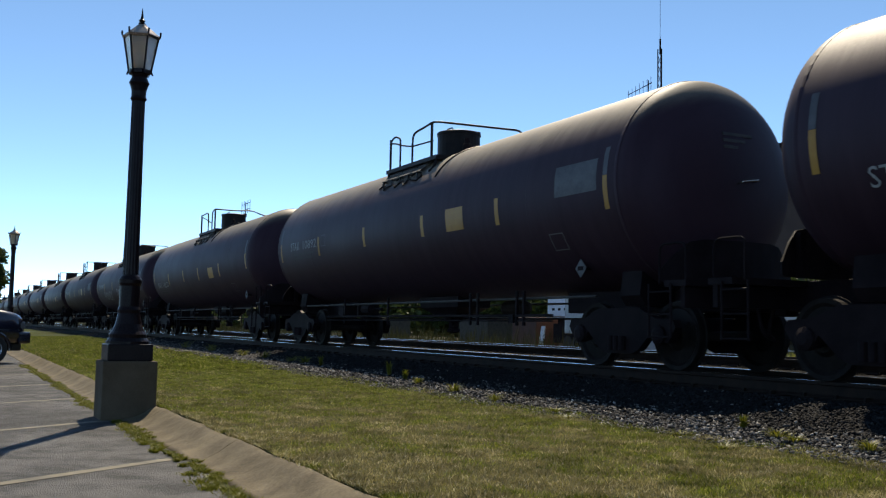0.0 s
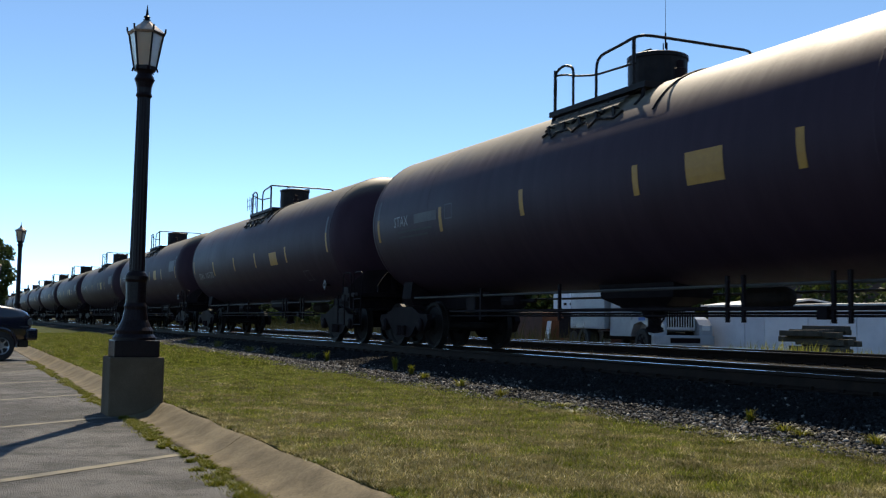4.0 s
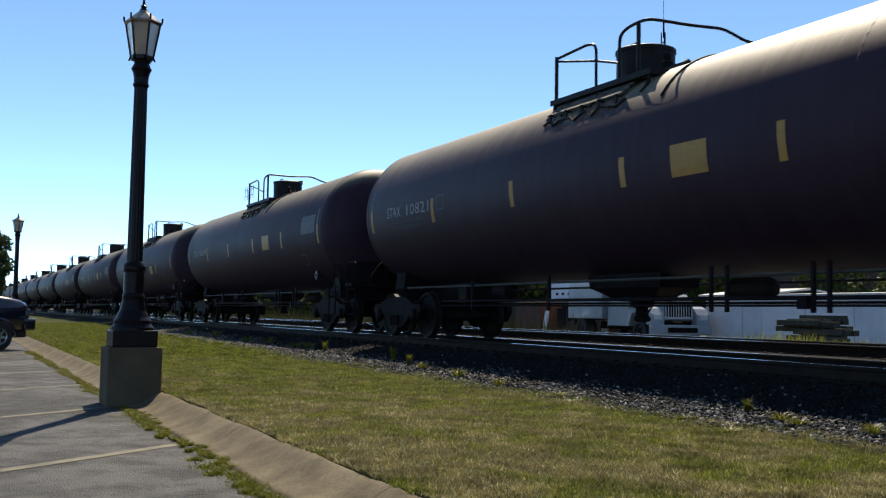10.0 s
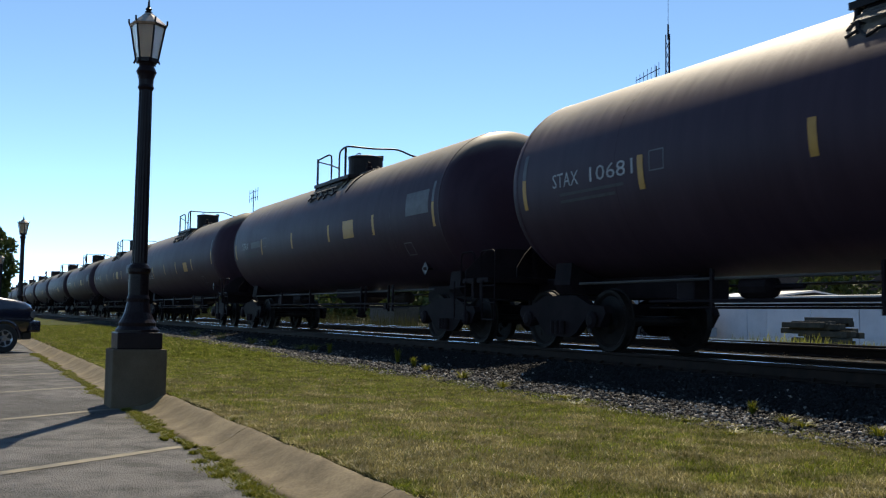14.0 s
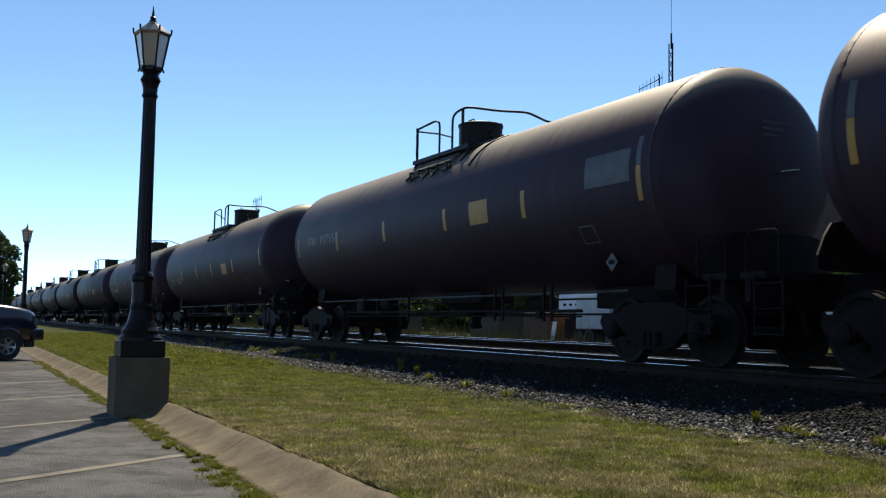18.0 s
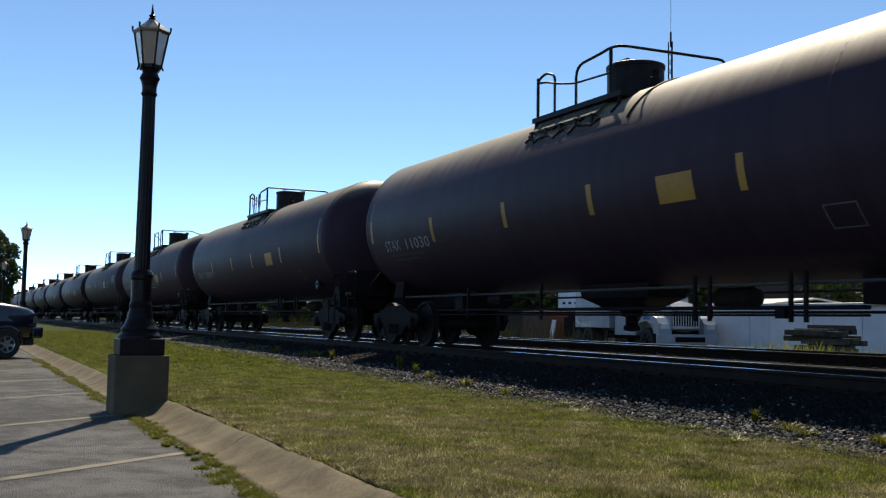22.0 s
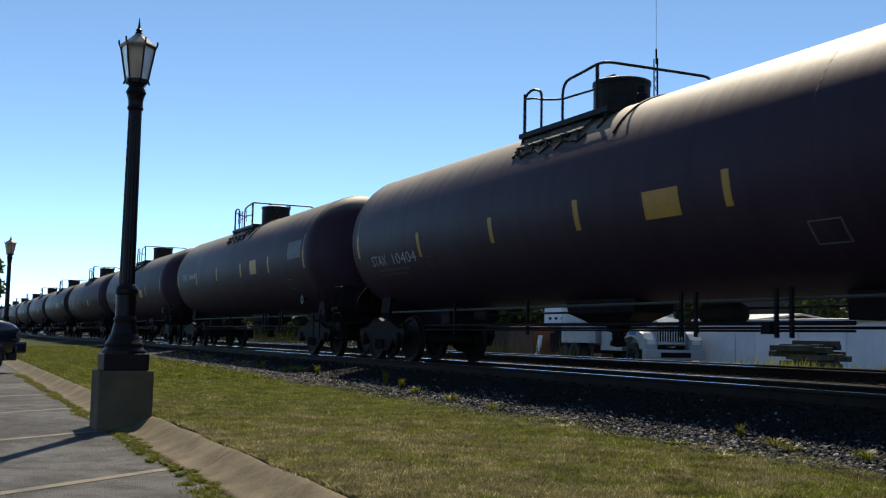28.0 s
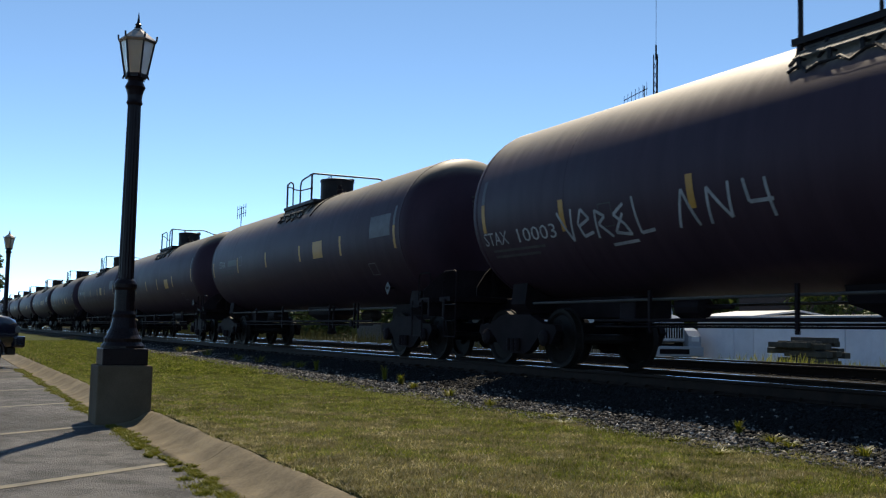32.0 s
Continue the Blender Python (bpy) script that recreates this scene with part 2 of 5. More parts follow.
M_GROUND = ground_mix("dusty_yard_ground", ((0.3, (0.036, 0.0337, 0.0225)), (0.7, (0.063, 0.0585, 0.0405))), 0.12, ((0.3, (0.036, 0.0405, 0.0158)), (0.7, (0.108, 0.0948, 0.0672))), 3.0, 0.5)
M_BLADE = island_mat("mown_grass_blades", ((0.0, (0.0565, 0.0701, 0.00791)), (0.5, (0.119, 0.145, 0.0136)), (0.85, (0.192, 0.201, 0.0339)), (1.0, (0.407, 0.373, 0.169))), 0.55, 0.4,
                     ((0.0, (0.113, 0.104, 0.0294)), (0.5, (0.209, 0.186, 0.0735)), (0.85, (0.316, 0.277, 0.147)), (1.0, (0.5, 0.44, 0.29))), 1.7)
M_TURF = ground_mix("green_turf", ((0.3, (0.022, 0.032, 0.004)), (0.7, (0.04, 0.05, 0.007))), 0.6, ((0.3, (0.015, 0.023, 0.003)), (0.7, (0.055, 0.058, 0.013))), 9.0, 0.5, 0.95, 0.6, 0.03)
M_TALL = island_mat("yellow_green_weeds", ((0.0, (0.1, 0.125, 0.02)), (1.0, (0.3, 0.29, 0.06))), 0.6, 0.5)
M_BRUSH = island_mat("dull_brush_leaves", ((0.0, (0.018, 0.022, 0.008)), (1.0, (0.06, 0.058, 0.02))), 0.7, 0.25)
M_WEED = island_mat("fresh_weed_leaves", ((0.0, (0.063, 0.077, 0.007)), (1.0, (0.182, 0.175, 0.021))), 0.5, 0.4)
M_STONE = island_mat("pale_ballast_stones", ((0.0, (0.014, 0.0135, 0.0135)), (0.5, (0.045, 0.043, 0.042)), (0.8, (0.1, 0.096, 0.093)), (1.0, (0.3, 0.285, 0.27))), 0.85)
# Dark copy of the stones that holds the train's shadow in its colour.
M_SHADED_STONE = island_mat("grimy_ballast_stones", ((0.0, (0.004, 0.004, 0.0045)), (0.6, (0.008, 0.0078, 0.0086)), (1.0, (0.02, 0.0195, 0.0205))), 0.9)
M_LEAF = island_mat("tree_leaves", ((0.0, (0.0263, 0.0413, 0.0105)), (1.0, (0.0675, 0.09, 0.0225))), 0.55, 0.3)
M_BARK = plain("tree_bark", (0.05, 0.04, 0.03), (0.11, 0.09, 0.07), 0.9, 0.0, 6, 40, 0.5, 0.02)


# ------------------------------------------------------------------ mesh tools
def finish(name, bm, mat, smooth=False):
    me = bpy.data.meshes.new(name)
    bm.to_mesh(me)
    bm.free()
    if mat:
        for m_ in (mat if isinstance(mat, (list, tuple)) else [mat]):
            me.materials.append(m_)
    if smooth:
        me.polygons.foreach_set("use_smooth", [True] * len(me.polygons))
    return me


def part(name, bm, mat, parent, label="", smooth=False):
    ob = new(name, bm if isinstance(bm, bpy.types.Mesh) else finish(name, bm, mat, smooth))
    ob.parent = parent
    if label:
        tagged(ob, label)
    return ob


def thing(name, label, category, group="", kind="", at=None):
    ob = new(name)
    if at is not None:
        ob.matrix_world = at
    return tagged(ob, label, category, group, kind)


def solid(name, bm, mat, label, category, kind="", smooth=False):
    return tagged(new(name, finish(name, bm, mat, smooth)), label, category, "", kind)


def box(bm, x0, x1, y0, y1, z0, z1, bevel=0.0):
    r = bmesh.ops.create_cube(bm, size=1, matrix=Matrix.LocRotScale(((x0 + x1) / 2, (y0 + y1) / 2, (z0 + z1) / 2), None, (x1 - x0, y1 - y0, z1 - z0)))
    if bevel:
        es = list({e for v_ in r["verts"] for e in v_.link_edges})
        bmesh.ops.bevel(bm, geom=es, offset=bevel, segments=2, affect="EDGES", profile=0.6)
    return bm


def boxes(*dims, bevel=0.0):
    bm = bmesh.new()
    for d in dims:
        box(bm, *d, bevel=bevel)
    return bm


def ring_loft(bm, rings, closed=True, caps=True):
    """Join rings of points, given in order, into a skin."""
    vs = [[bm.verts.new(p) for p in r] for r in rings]
    n = len(vs[0])
    for a, b_ in zip(vs, vs[1:]):
        for i in range(n if closed else n - 1):
            j = (i + 1) % n
            bm.faces.new((a[i], a[j], b_[j], b_[i]))
    if caps:
        bm.faces.new(vs[0][::-1])
        bm.faces.new(vs[-1])
    return bm


def lathe(profile, n=16, axis="Z", off=(0, 0, 0), bm=None, caps=True):
    """Turn a profile of (radius, height) about an axis."""
    bm = bm or bmesh.new()
    rings = []
    for r, h_ in profile:
        ring = []
        for i in range(n):
            a = 2 * math.pi * i / n
            c, s = r * math.cos(a), r * math.sin(a)
            p = {"Z": (c, s, h_), "X": (h_, c, s), "Y": (s, h_, c)}[axis]
            ring.append(Vector(p) + Vector(off))
        rings.append(ring)
    return ring_loft(bm, rings, caps=caps)


def tube(points, r, n=8, bm=None):
    """A round bar through points."""
    bm = bm or bmesh.new()
    pts = [Vector(p) for p in points]
    rings, prev = [], None
    for i, p in enumerate(pts):
        d = (pts[min(i + 1, len(pts) - 1)] - pts[max(i - 1, 0)]).normalized()
        ref = prev if prev is not None else (Vector((0, 0, 1)) if abs(d.z) < 0.9 else Vector((0, 1, 0)))
        u = (ref - d * ref.dot(d)).normalized()
        prev = u
        w = d.cross(u)
        rings.append([p + (u * math.cos(2 * math.pi * k / n) + w * math.sin(2 * math.pi * k / n)) * r for k in range(n)])
    return ring_loft(bm, rings)


def rounded(points, r=0.12, k=4):
    """Round the corners of a run of points."""
    pts = [Vector(p) for p in points]
    out = [pts[0]]
    for a, b_, c in zip(pts, pts[1:], pts[2:]):
        d1, d2 = (a - b_), (c - b_)
        l1, l2 = min(r, d1.length * 0.45), min(r, d2.length * 0.45)
        p, q = b_ + d1.normalized() * l1, b_ + d2.normalized() * l2
        for i in range(k + 1):
            t = i / k
            out.append(p * (1 - t) ** 2 + b_ * 2 * t * (1 - t) + q * t * t)
    out.append(pts[-1])
    return out


def raw(name, verts, faces, mat):
    me = bpy.data.meshes.new(name)
    me.from_pydata(verts, [], faces)
    me.materials.append(mat)
    return me


def raw_tris(name, co, tri, mat):
    """A mesh from arrays of corners and triangles."""
    me = bpy.data.meshes.new(name)
    me.vertices.add(len(co))
    me.vertices.foreach_set("co", co.astype(np.float32).ravel())
    me.loops.add(tri.size)
    me.loops.foreach_set("vertex_index", tri.astype(np.int32).ravel())
    me.polygons.add(len(tri))
    me.polygons.foreach_set("loop_start", np.arange(0, tri.size, 3, dtype=np.int32))
    me.update(calc_edges=True)
    me.materials.append(mat)
    return me


# ------------------------------------------------------------------ plan
RAIL_Y = 8.63            # near rail of the near track
TRACK_Y = RAIL_Y + 0.7525
GAUGE = 1.505
RAIL_Z = 0.028
LOT_Z, KERB_Y0, KERB_Y1, KERB_Z = -0.58, 1.79, 2.22, -0.43
TRACK2_Y, TRACK2_Z = 13.95, 0.105


BED = [(5.2, -0.5), (5.7, -0.425), (6.2, -0.385), (6.7, -0.335), (7.3, -0.27), (7.9, -0.19), (8.1, -0.165), (10.7, -0.165), (11.2, -0.17), (12.2, -0.11), (12.6, -0.09), (15.3, -0.09), (15.9, -0.18), (17.4, -0.45), (18.5, -0.76)]


def bed_z(y):
    return np.interp(y, [p[0] for p in BED], [p[1] for p in BED])


def profile_strip(name, prof, x0, x1, mat, label, category, step=None):
    """Ground of one cross-section, drawn out along the track."""
    xs = [x0, x1] if step is None else list(np.arange(x0, x1 + step / 2, step))
    v_, f = [], []
    for x in xs:
        v_ += [(x, y, z) for y, z in prof]
    n = len(prof)
    for i in range(len(xs) - 1):
        for j in range(n - 1):
            a = i * n + j
            f.append((a, a + n, a + n + 1, a + 1))
    me = raw(name, v_, f, mat)
    return tagged(new(name, me), label, category, "", "structure")


def lawn_z(x, y):
    """Height of the lawn: it rises gently from the kerb, with low humps, and laps on the gravel."""
    base = KERB_Z + 0.01 + 0.02 * np.clip((y - 2.2) / 3.5, 0, 1)
    return np.maximum(base + 0.012 * np.sin(x * 1.7 + y) * np.sin(y * 2.3 - 0.6 * x), np.where(y > 5.2, bed_z(y) + 0.012, -9))


profile_strip("ground", [(-1500, -0.75), (-60, -0.75), (60, -0.75), (2600, -0.75)], -2600, 1500, M_GROUND, "flat dusty open ground reaching the horizon", "ground")
profile_strip("parking_lot", [(-45, LOT_Z), (-3, LOT_Z), (KERB_Y0 + 0.02, LOT_Z)], -320, 60, M_ASPHALT, "worn grey asphalt parking lot beside the kerb", "parking lot", 4)
def lawn_edge(x):
    """Where the lawn gives way to the gravel."""
    return np.interp(x, [-60, -40, -27, -20, -14, -11, -6, 8], [6.85, 6.75, 6.5, 6.18, 6.15, 6.08, 6.02, 5.98]) + 0.07 * np.sin(x * 1.9) + 0.05 * np.sin(x * 4.3 + 1)


us = [0, 0.004, 0.09, 0.18, 0.3, 0.42, 0.54, 0.66, 0.78, 0.9, 0.97, 1.0]
xs = list(np.arange(-60, 8.1, 0.25))
lv = []
for x in xs:
    for u in us:
        y = 2.195 + u * (float(lawn_edge(x)) - 2.195)
        lv.append((x, y, float(lawn_z(x, y)) - (0.05 if u == 1.0 else 0.1 if u == 0 else 0)))
lf = [(i * 12 + j, i * 12 + 12 + j, i * 12 + 13 + j, i * 12 + j + 1) for i in range(len(xs) - 1) for j in range(11)]
tagged(new("lawn", raw("lawn", lv, lf, M_SOIL)), "sunlit mown lawn strip with dry straw-coloured patches", "lawn", "", "structure")
profile_strip("lawn_far", [(2.16, -0.42), (3.0, -0.41), (5.8, -0.4), (6.95, -0.3)], -320, -60, M_TURF, "far stretch of the mown lawn strip", "lawn")
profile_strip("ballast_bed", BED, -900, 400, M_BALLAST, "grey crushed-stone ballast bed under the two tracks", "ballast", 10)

# kerb: sloped concrete lengths with open joints
kerb_prof = [(KERB_Y0, LOT_Z - 0.1), (KERB_Y0, LOT_Z + 0.008), (KERB_Y0 + 0.06, LOT_Z + 0.012), (KERB_Y0 + 0.12, LOT_Z + 0.022), (KERB_Y0 + 0.19, LOT_Z + 0.045), (KERB_Y0 + 0.26, LOT_Z + 0.083), (KERB_Y0 + 0.32, LOT_Z + 0.122),
             (KERB_Y0 + 0.36, KERB_Z - 0.008), (KERB_Y0 + 0.385, KERB_Z), (KERB_Y1 - 0.02, KERB_Z), (KERB_Y1, KERB_Z - 0.01), (KERB_Y1, LOT_Z - 0.1)]
kerb = thing("kerb", "weathered tan concrete kerb with a sloped face", "kerb", kind="structure")
KL = 3.05
kb = bmesh.new()
kx = [KL * t / 16 for t in range(17)]
ring_loft(kb, [[(min(max(x, 0.004), KL - 0.004), y, z + 0.006 * math.sin(2 * math.pi * x / KL * 2 + 9 * y) + 0.003 * math.sin(2 * math.pi * x / KL * 5 + 4 * y)) for y, z in kerb_prof] for x in kx], caps=False)
kmesh = finish("kerb_length", kb, M_CONC, True)
for i in range(24):
    ko = part("kerb_length", kmesh, None, kerb)
    ko.location = (-62.9 + i * KL, 0, random.uniform(-0.002, 0.002))
kb = bmesh.new()
box(kb, -320, -62.9, KERB_Y0, KERB_Y1, LOT_Z - 0.1, KERB_Z)
part("kerb_far", kb, M_CONC, kerb)

# stall lines, at an angle to the kerb
SLANT = Vector((0.558, -0.83, 0))
for i in range(12):
    x0 = -8.18 - 3.38 * (i - 1)
    bm = bmesh.new()
    p, w = Vector((x0, KERB_Y0 - 0.1, LOT_Z + 0.004)), Vector((0.048, 0.033, 0))
    q = p + SLANT * 5.4
    bm.faces.new([bm.verts.new(a) for a in (p - w, q - w, q + w, p + w)])
    solid("stall_line", bm, M_LINE, "faded yellow painted stall line on the asphalt", "road marking", "structure")


# ------------------------------------------------------------------ tracks
def rail_mesh(x0, x1):
    prof = [(-0.07, -0.185), (0.07, -0.185), (0.07, -0.172), (0.012, -0.15), (0.01, -0.05), (0.036, -0.04), (0.037, -0.013), (0.034, -0.006), (0.031, -0.0022), (0.012, 0.0),
            (-0.012, 0.0), (-0.031, -0.0022), (-0.034, -0.006), (-0.037, -0.013), (-0.036, -0.04), (-0.01, -0.05), (-0.012, -0.15), (-0.07, -0.172)]
    v_ = [(x, y, z) for x in (x0, x1) for y, z in prof]
    n = len(prof)
    f = [(j, (j + 1) % n, (j + 1) % n + n, j + n) for j in range(n)]
    me = raw("rail", v_, f, M_RUST)
    me.materials.append(M_RAIL)
    for j in (8, 9, 10):
        me.polygons[j].material_index = 1
    return me


RAILS = rail_mesh(-900, 400)
plate = boxes((-0.09, 0.09, -0.17, 0.17, -0.198, -0.18), (-0.08, -0.05, -0.12, -0.085, -0.2, -0.145), (0.05, 0.08, 0.085, 0.12, -0.2, -0.145), (-0.12, -0.095, -0.07, 0.07, -0.19, -0.14))
PLATE = finish("tie_plate", plate, M_RUST)
tb = bmesh.new()
box(tb, -0.11, 0.11, -1.3, 1.3, -0.38, -0.2, bevel=0.012)
TIE = finish("tie_timber", tb, M_TIE)
for ty, tz in ((TRACK_Y, RAIL_Z), (TRACK2_Y, TRACK2_Z)):
    track = thing("railway_track", "two worn steel rails on timber ties in ballast", "railway track", "parallel tracks", "structure", pose(0, ty, tz))
    for s in (-1, 1):
        r = part("rail", RAILS, None, track, "worn rail with a polished head")
        r.location = (0, s * GAUGE / 2, 0)
    for i in range(120):
        x = -52 + i * 0.445 + random.uniform(-0.02, 0.02)
        t_ = part("tie", TIE, None, track)
        t_.location = (x, random.uniform(-0.04, 0.04), random.uniform(-0.006, 0.006))
        t_.rotation_euler = (0, 0, random.uniform(-0.015, 0.015))
        for s in (-1, 1):
            p_ = part("tie_plate", PLATE, None, t_)
            p_.location = (0, s * GAUGE / 2, 0)


# ------------------------------------------------------------------ street lamp
def lamp_post(at):
    top = thing("street_lamp", "black cast-iron lantern lamp post on a square concrete base", "street lamp", "lamp posts along the kerb", "", at)
    b = bmesh.new()
    box(b, -0.3, 0.3, -0.3, 0.3, -0.08, 0.66, bevel=0.02)
    part("concrete_base", b, M_BASE, top, "square grey-tan concrete base")
    b = bmesh.new()
    box(b, -0.25, 0.25, -0.25, 0.25, 0.66, 0.85, bevel=0.012)
    lathe([(0.245, 0.85), (0.245, 0.88), (0.21, 0.92), (0.215, 0.96), (0.185, 1.0), (0.15, 1.08), (0.125, 1.2), (0.13, 1.24), (0.115, 1.28), (0.115, 1.52), (0.13, 1.55), (0.132, 1.59), (0.11, 1.63), (0.09, 1.65)], 24, bm=b)
    part("pedestal", b, M_LAMP, top, smooth=False)
    b = bmesh.new()
    rings = []
    for z, r in ((1.64, 0.09), (2.5, 0.084), (3.62, 0.077), (3.74, 0.076)):
        rings.append([(r * (1 - 0.07 * (k % 2)) * math.cos(2 * math.pi * k / 32), r * (1 - 0.07 * (k % 2)) * math.sin(2 * math.pi * k / 32), z) for k in range(32)])
    ring_loft(b, rings)
    part("fluted_shaft", b, M_LAMP, top)
    part("capital", lathe([(0.077, 3.7), (0.095, 3.73), (0.084, 3.76), (0.086, 3.82), (0.1, 3.88), (0.118, 3.92), (0.1, 3.96), (0.085, 3.99), (0.1, 4.02)], 20), M_LAMP, top)
    # six-sided lantern
    lan = part("lantern", finish("lantern_floor", lathe([(0.05, 4.0), (0.135, 4.03), (0.14, 4.075), (0.12, 4.08)], 6), M_LAMP), None, top)

    def corner(k, r, z):
        a = radians(60 * k + 12)
        return Vector((r * math.cos(a), r * math.sin(a), z))
    R0, R1, Z0, Z1 = 0.13, 0.2, 4.07, 4.47
    for k in range(6):
        p, q = corner(k, R0, Z0), corner(k, R1, Z1)
        out = Vector((p.x, p.y, 0)).normalized()
        bar = tube([p - out * 0 + Vector((0, 0, -0.05)) + out * 0.018, p, q, q + out * 0.02 + Vector((0, 0, 0.03)), q + out * 0.022 + Vector((0, 0, 0.075))], 0.011, 6)
        part("lantern_bar", bar, M_LAMP, lan)
        pane = bmesh.new()
        k2 = k + 1
        cs = [corner(k, R0 * 0.97, Z0), corner(k2, R0 * 0.97, Z0), corner(k2, R1 * 0.97, Z1), corner(k, R1 * 0.97, Z1)]
        inn = [c_ * 1.0 - Vector((c_.x, c_.y, 0)).normalized() * 0.006 for c_ in cs]
        ring_loft(pane, [cs, inn])
        part("pane", pane, M_PANE, lan, "frosted glass pane")
    hood = lathe([(0.21, 4.455), (0.225, 4.48), (0.2, 4.505), (0.14, 4.555), (0.08, 4.6), (0.05, 4.63), (0.03, 4.635)], 6)
    bmesh.ops.rotate(hood, verts=hood.verts, cent=(0, 0, 0), matrix=Matrix.Rotation(radians(12), 3, "Z"))
    part("hood", hood, M_HOOD, lan, "shiny metal hood")
    part("finial", lathe([(0.03, 4.63), (0.045, 4.645), (0.025, 4.66), (0.04, 4.68), (0.02, 4.7), (0.016, 4.72), (0.003, 4.83)], 10), M_LAMP, lan)
    part("bulb_tube", lathe([(0.035, 4.08), (0.035, 4.3), (0.012, 4.34)], 10), M_LAMP, lan)
    return top


M_HOOD = plain("sunlit_metal_hood", (0.3, 0.25, 0.2), (0.45, 0.38, 0.31), 0.24, 0.9, 5, 60, 0.05)
M_PANE, nt_, b_ = nodes_of("frosted_lantern_glass")
b_.inputs["Base Color"].default_value = (0.62, 0.47, 0.32, 1)
b_.inputs["Roughness"].default_value = 0.5
b_.inputs["Transmission Weight"].default_value = 0.75
fr_ = noise_node(nt_, 25, 3)
bump(nt_, b_, fr_.outputs[0], 0.3, 0.004)
lamp = lamp_post(pose(-11.85, 1.885, LOT_Z))
copy_thing(lamp, pose(-42.1, 2.2, LOT_Z))
copy_thing(lamp, pose(-72.0, 2.5, LOT_Z))

# ------------------------------------------------------------------ tank cars
TR, TZ, TH = 1.484, 2.567, 7.48     # tank radius, axis height, half the straight shell


def on_tank(x, deg, r=TR + 0.004):
    a = radians(deg)
    return Vector((x, -r * math.cos(a), TZ + r * math.sin(a)))


def decal(x0, x1, a0, a1, r=TR + 0.004):
    """A thin sheet that lies on the near side of the shell."""
    bm = bmesh.new()
    n = max(2, int(abs(a1 - a0) / 4) + 1)
    rows_ = []
    for rr in (r, r - 0.003):
        rows_.append([[bm.verts.new(on_tank(x, a0 + (a1 - a0) * i / n, rr)) for x in (x0, x1)] for i in range(n + 1)])
    for i in range(n):
        bm.faces.new((rows_[0][i][0], rows_[0][i][1], rows_[0][i + 1][1], rows_[0][i + 1][0]))
    return bm


def outline(x0, x1, a0, a1, w=0.018, bm=None):
    bm = bm or bmesh.new()
    dw = math.degrees(w / TR)
    for q in ((x0, x1, a0, a0 + dw), (x0, x1, a1 - dw, a1), (x0, x0 + w, a0 + dw, a1 - dw), (x1 - w, x1, a0 + dw, a1 - dw)):
        n = max(1, int(abs(q[3] - q[2]) / 4))
        for i in range(n):
            b0, b1 = q[2] + (q[3] - q[2]) * i / n, q[2] + (q[3] - q[2]) * (i + 1) / n
            bm.faces.new([bm.verts.new(on_tank(x, a)) for x, a in ((q[0], b0), (q[1], b0), (q[1], b1), (q[0], b1))])
    return bm


def diamond(x0, y0, z0, half):
    """A small upright sheet set on its corner."""
    bm = bmesh.new()
    rings = [[bm.verts.new((x0 + dx * half, y_, z0 + dz * half)) for dx, dz in ((0, -1), (1, 0), (0, 1), (-1, 0))] for y_ in (y0, y0 + 0.008)]
    bm.faces.new(rings[0])
    bm.faces.new(rings[1][::-1])
    for k in range(4):
        bm.faces.new((rings[0][k], rings[0][k - 1], rings[1][k - 1], rings[1][k]))
    return bm


def lettering(text, x0, x1, a_mid, high):
    """Letters wrapped on the shell, fitted between x0 and x1."""
    cu = bpy.data.curves.new("lettering", "FONT")
    cu.body = text
    cu.align_x = "LEFT"
    cu.resolution_u = 2
    tmp = bpy.data.objects.new("lettering", cu)
    scene.collection.objects.link(tmp)
    bpy.context.view_layer.update()
    me = bpy.data.meshes.new_from_object(tmp.evaluated_get(bpy.context.evaluated_depsgraph_get()))
    bpy.data.objects.remove(tmp)
    co = np.empty(len(me.vertices) * 3, np.float32)
    me.vertices.foreach_get("co", co)
    co = co.reshape(-1, 3)
    lo, hi = co.min(0), co.max(0)
    x = x0 + (co[:, 0] - lo[0]) / (hi[0] - lo[0]) * (x1 - x0)
    a = np.radians(a_mid) + ((co[:, 1] - lo[1]) / (hi[1] - lo[1]) - 0.5) * high / TR
    r = TR + 0.009
    me.vertices.foreach_set("co", np.stack([x, -r * np.cos(a), TZ + r * np.sin(a)], 1).astype(np.float32).ravel())
    me.update()
    return me


def scrawl(strokes, x0, a0, sx, sy, w=0.028):
    """Spray-can strokes on the shell."""
    bm = bmesh.new()
    for st in strokes:
        pts = [Vector((x0 + px_ * sx, a0 + math.degrees(py_ * sy / TR), 0)) for px_, py_ in st]
        fine = [pts[0]]
        for p, q in zip(pts, pts[1:]):
            fine += [p.lerp(q, (k + 1) / 6) for k in range(6)]
        for p, q in zip(fine, fine[1:]):
            d = Vector((q.x - p.x, radians(q.y - p.y) * TR))
            if d.length < 1e-4:
                continue
            nrm = Vector((-d.y, d.x)).normalized() * w
            c = []
            for e, s in ((p, 1), (q, 1), (q, -1), (p, -1)):
                c.append(bm.verts.new(on_tank(e.x + nrm.x * s, e.y + math.degrees(nrm.y * s / TR), TR + 0.006)))
            bm.faces.new(c)
    return bm


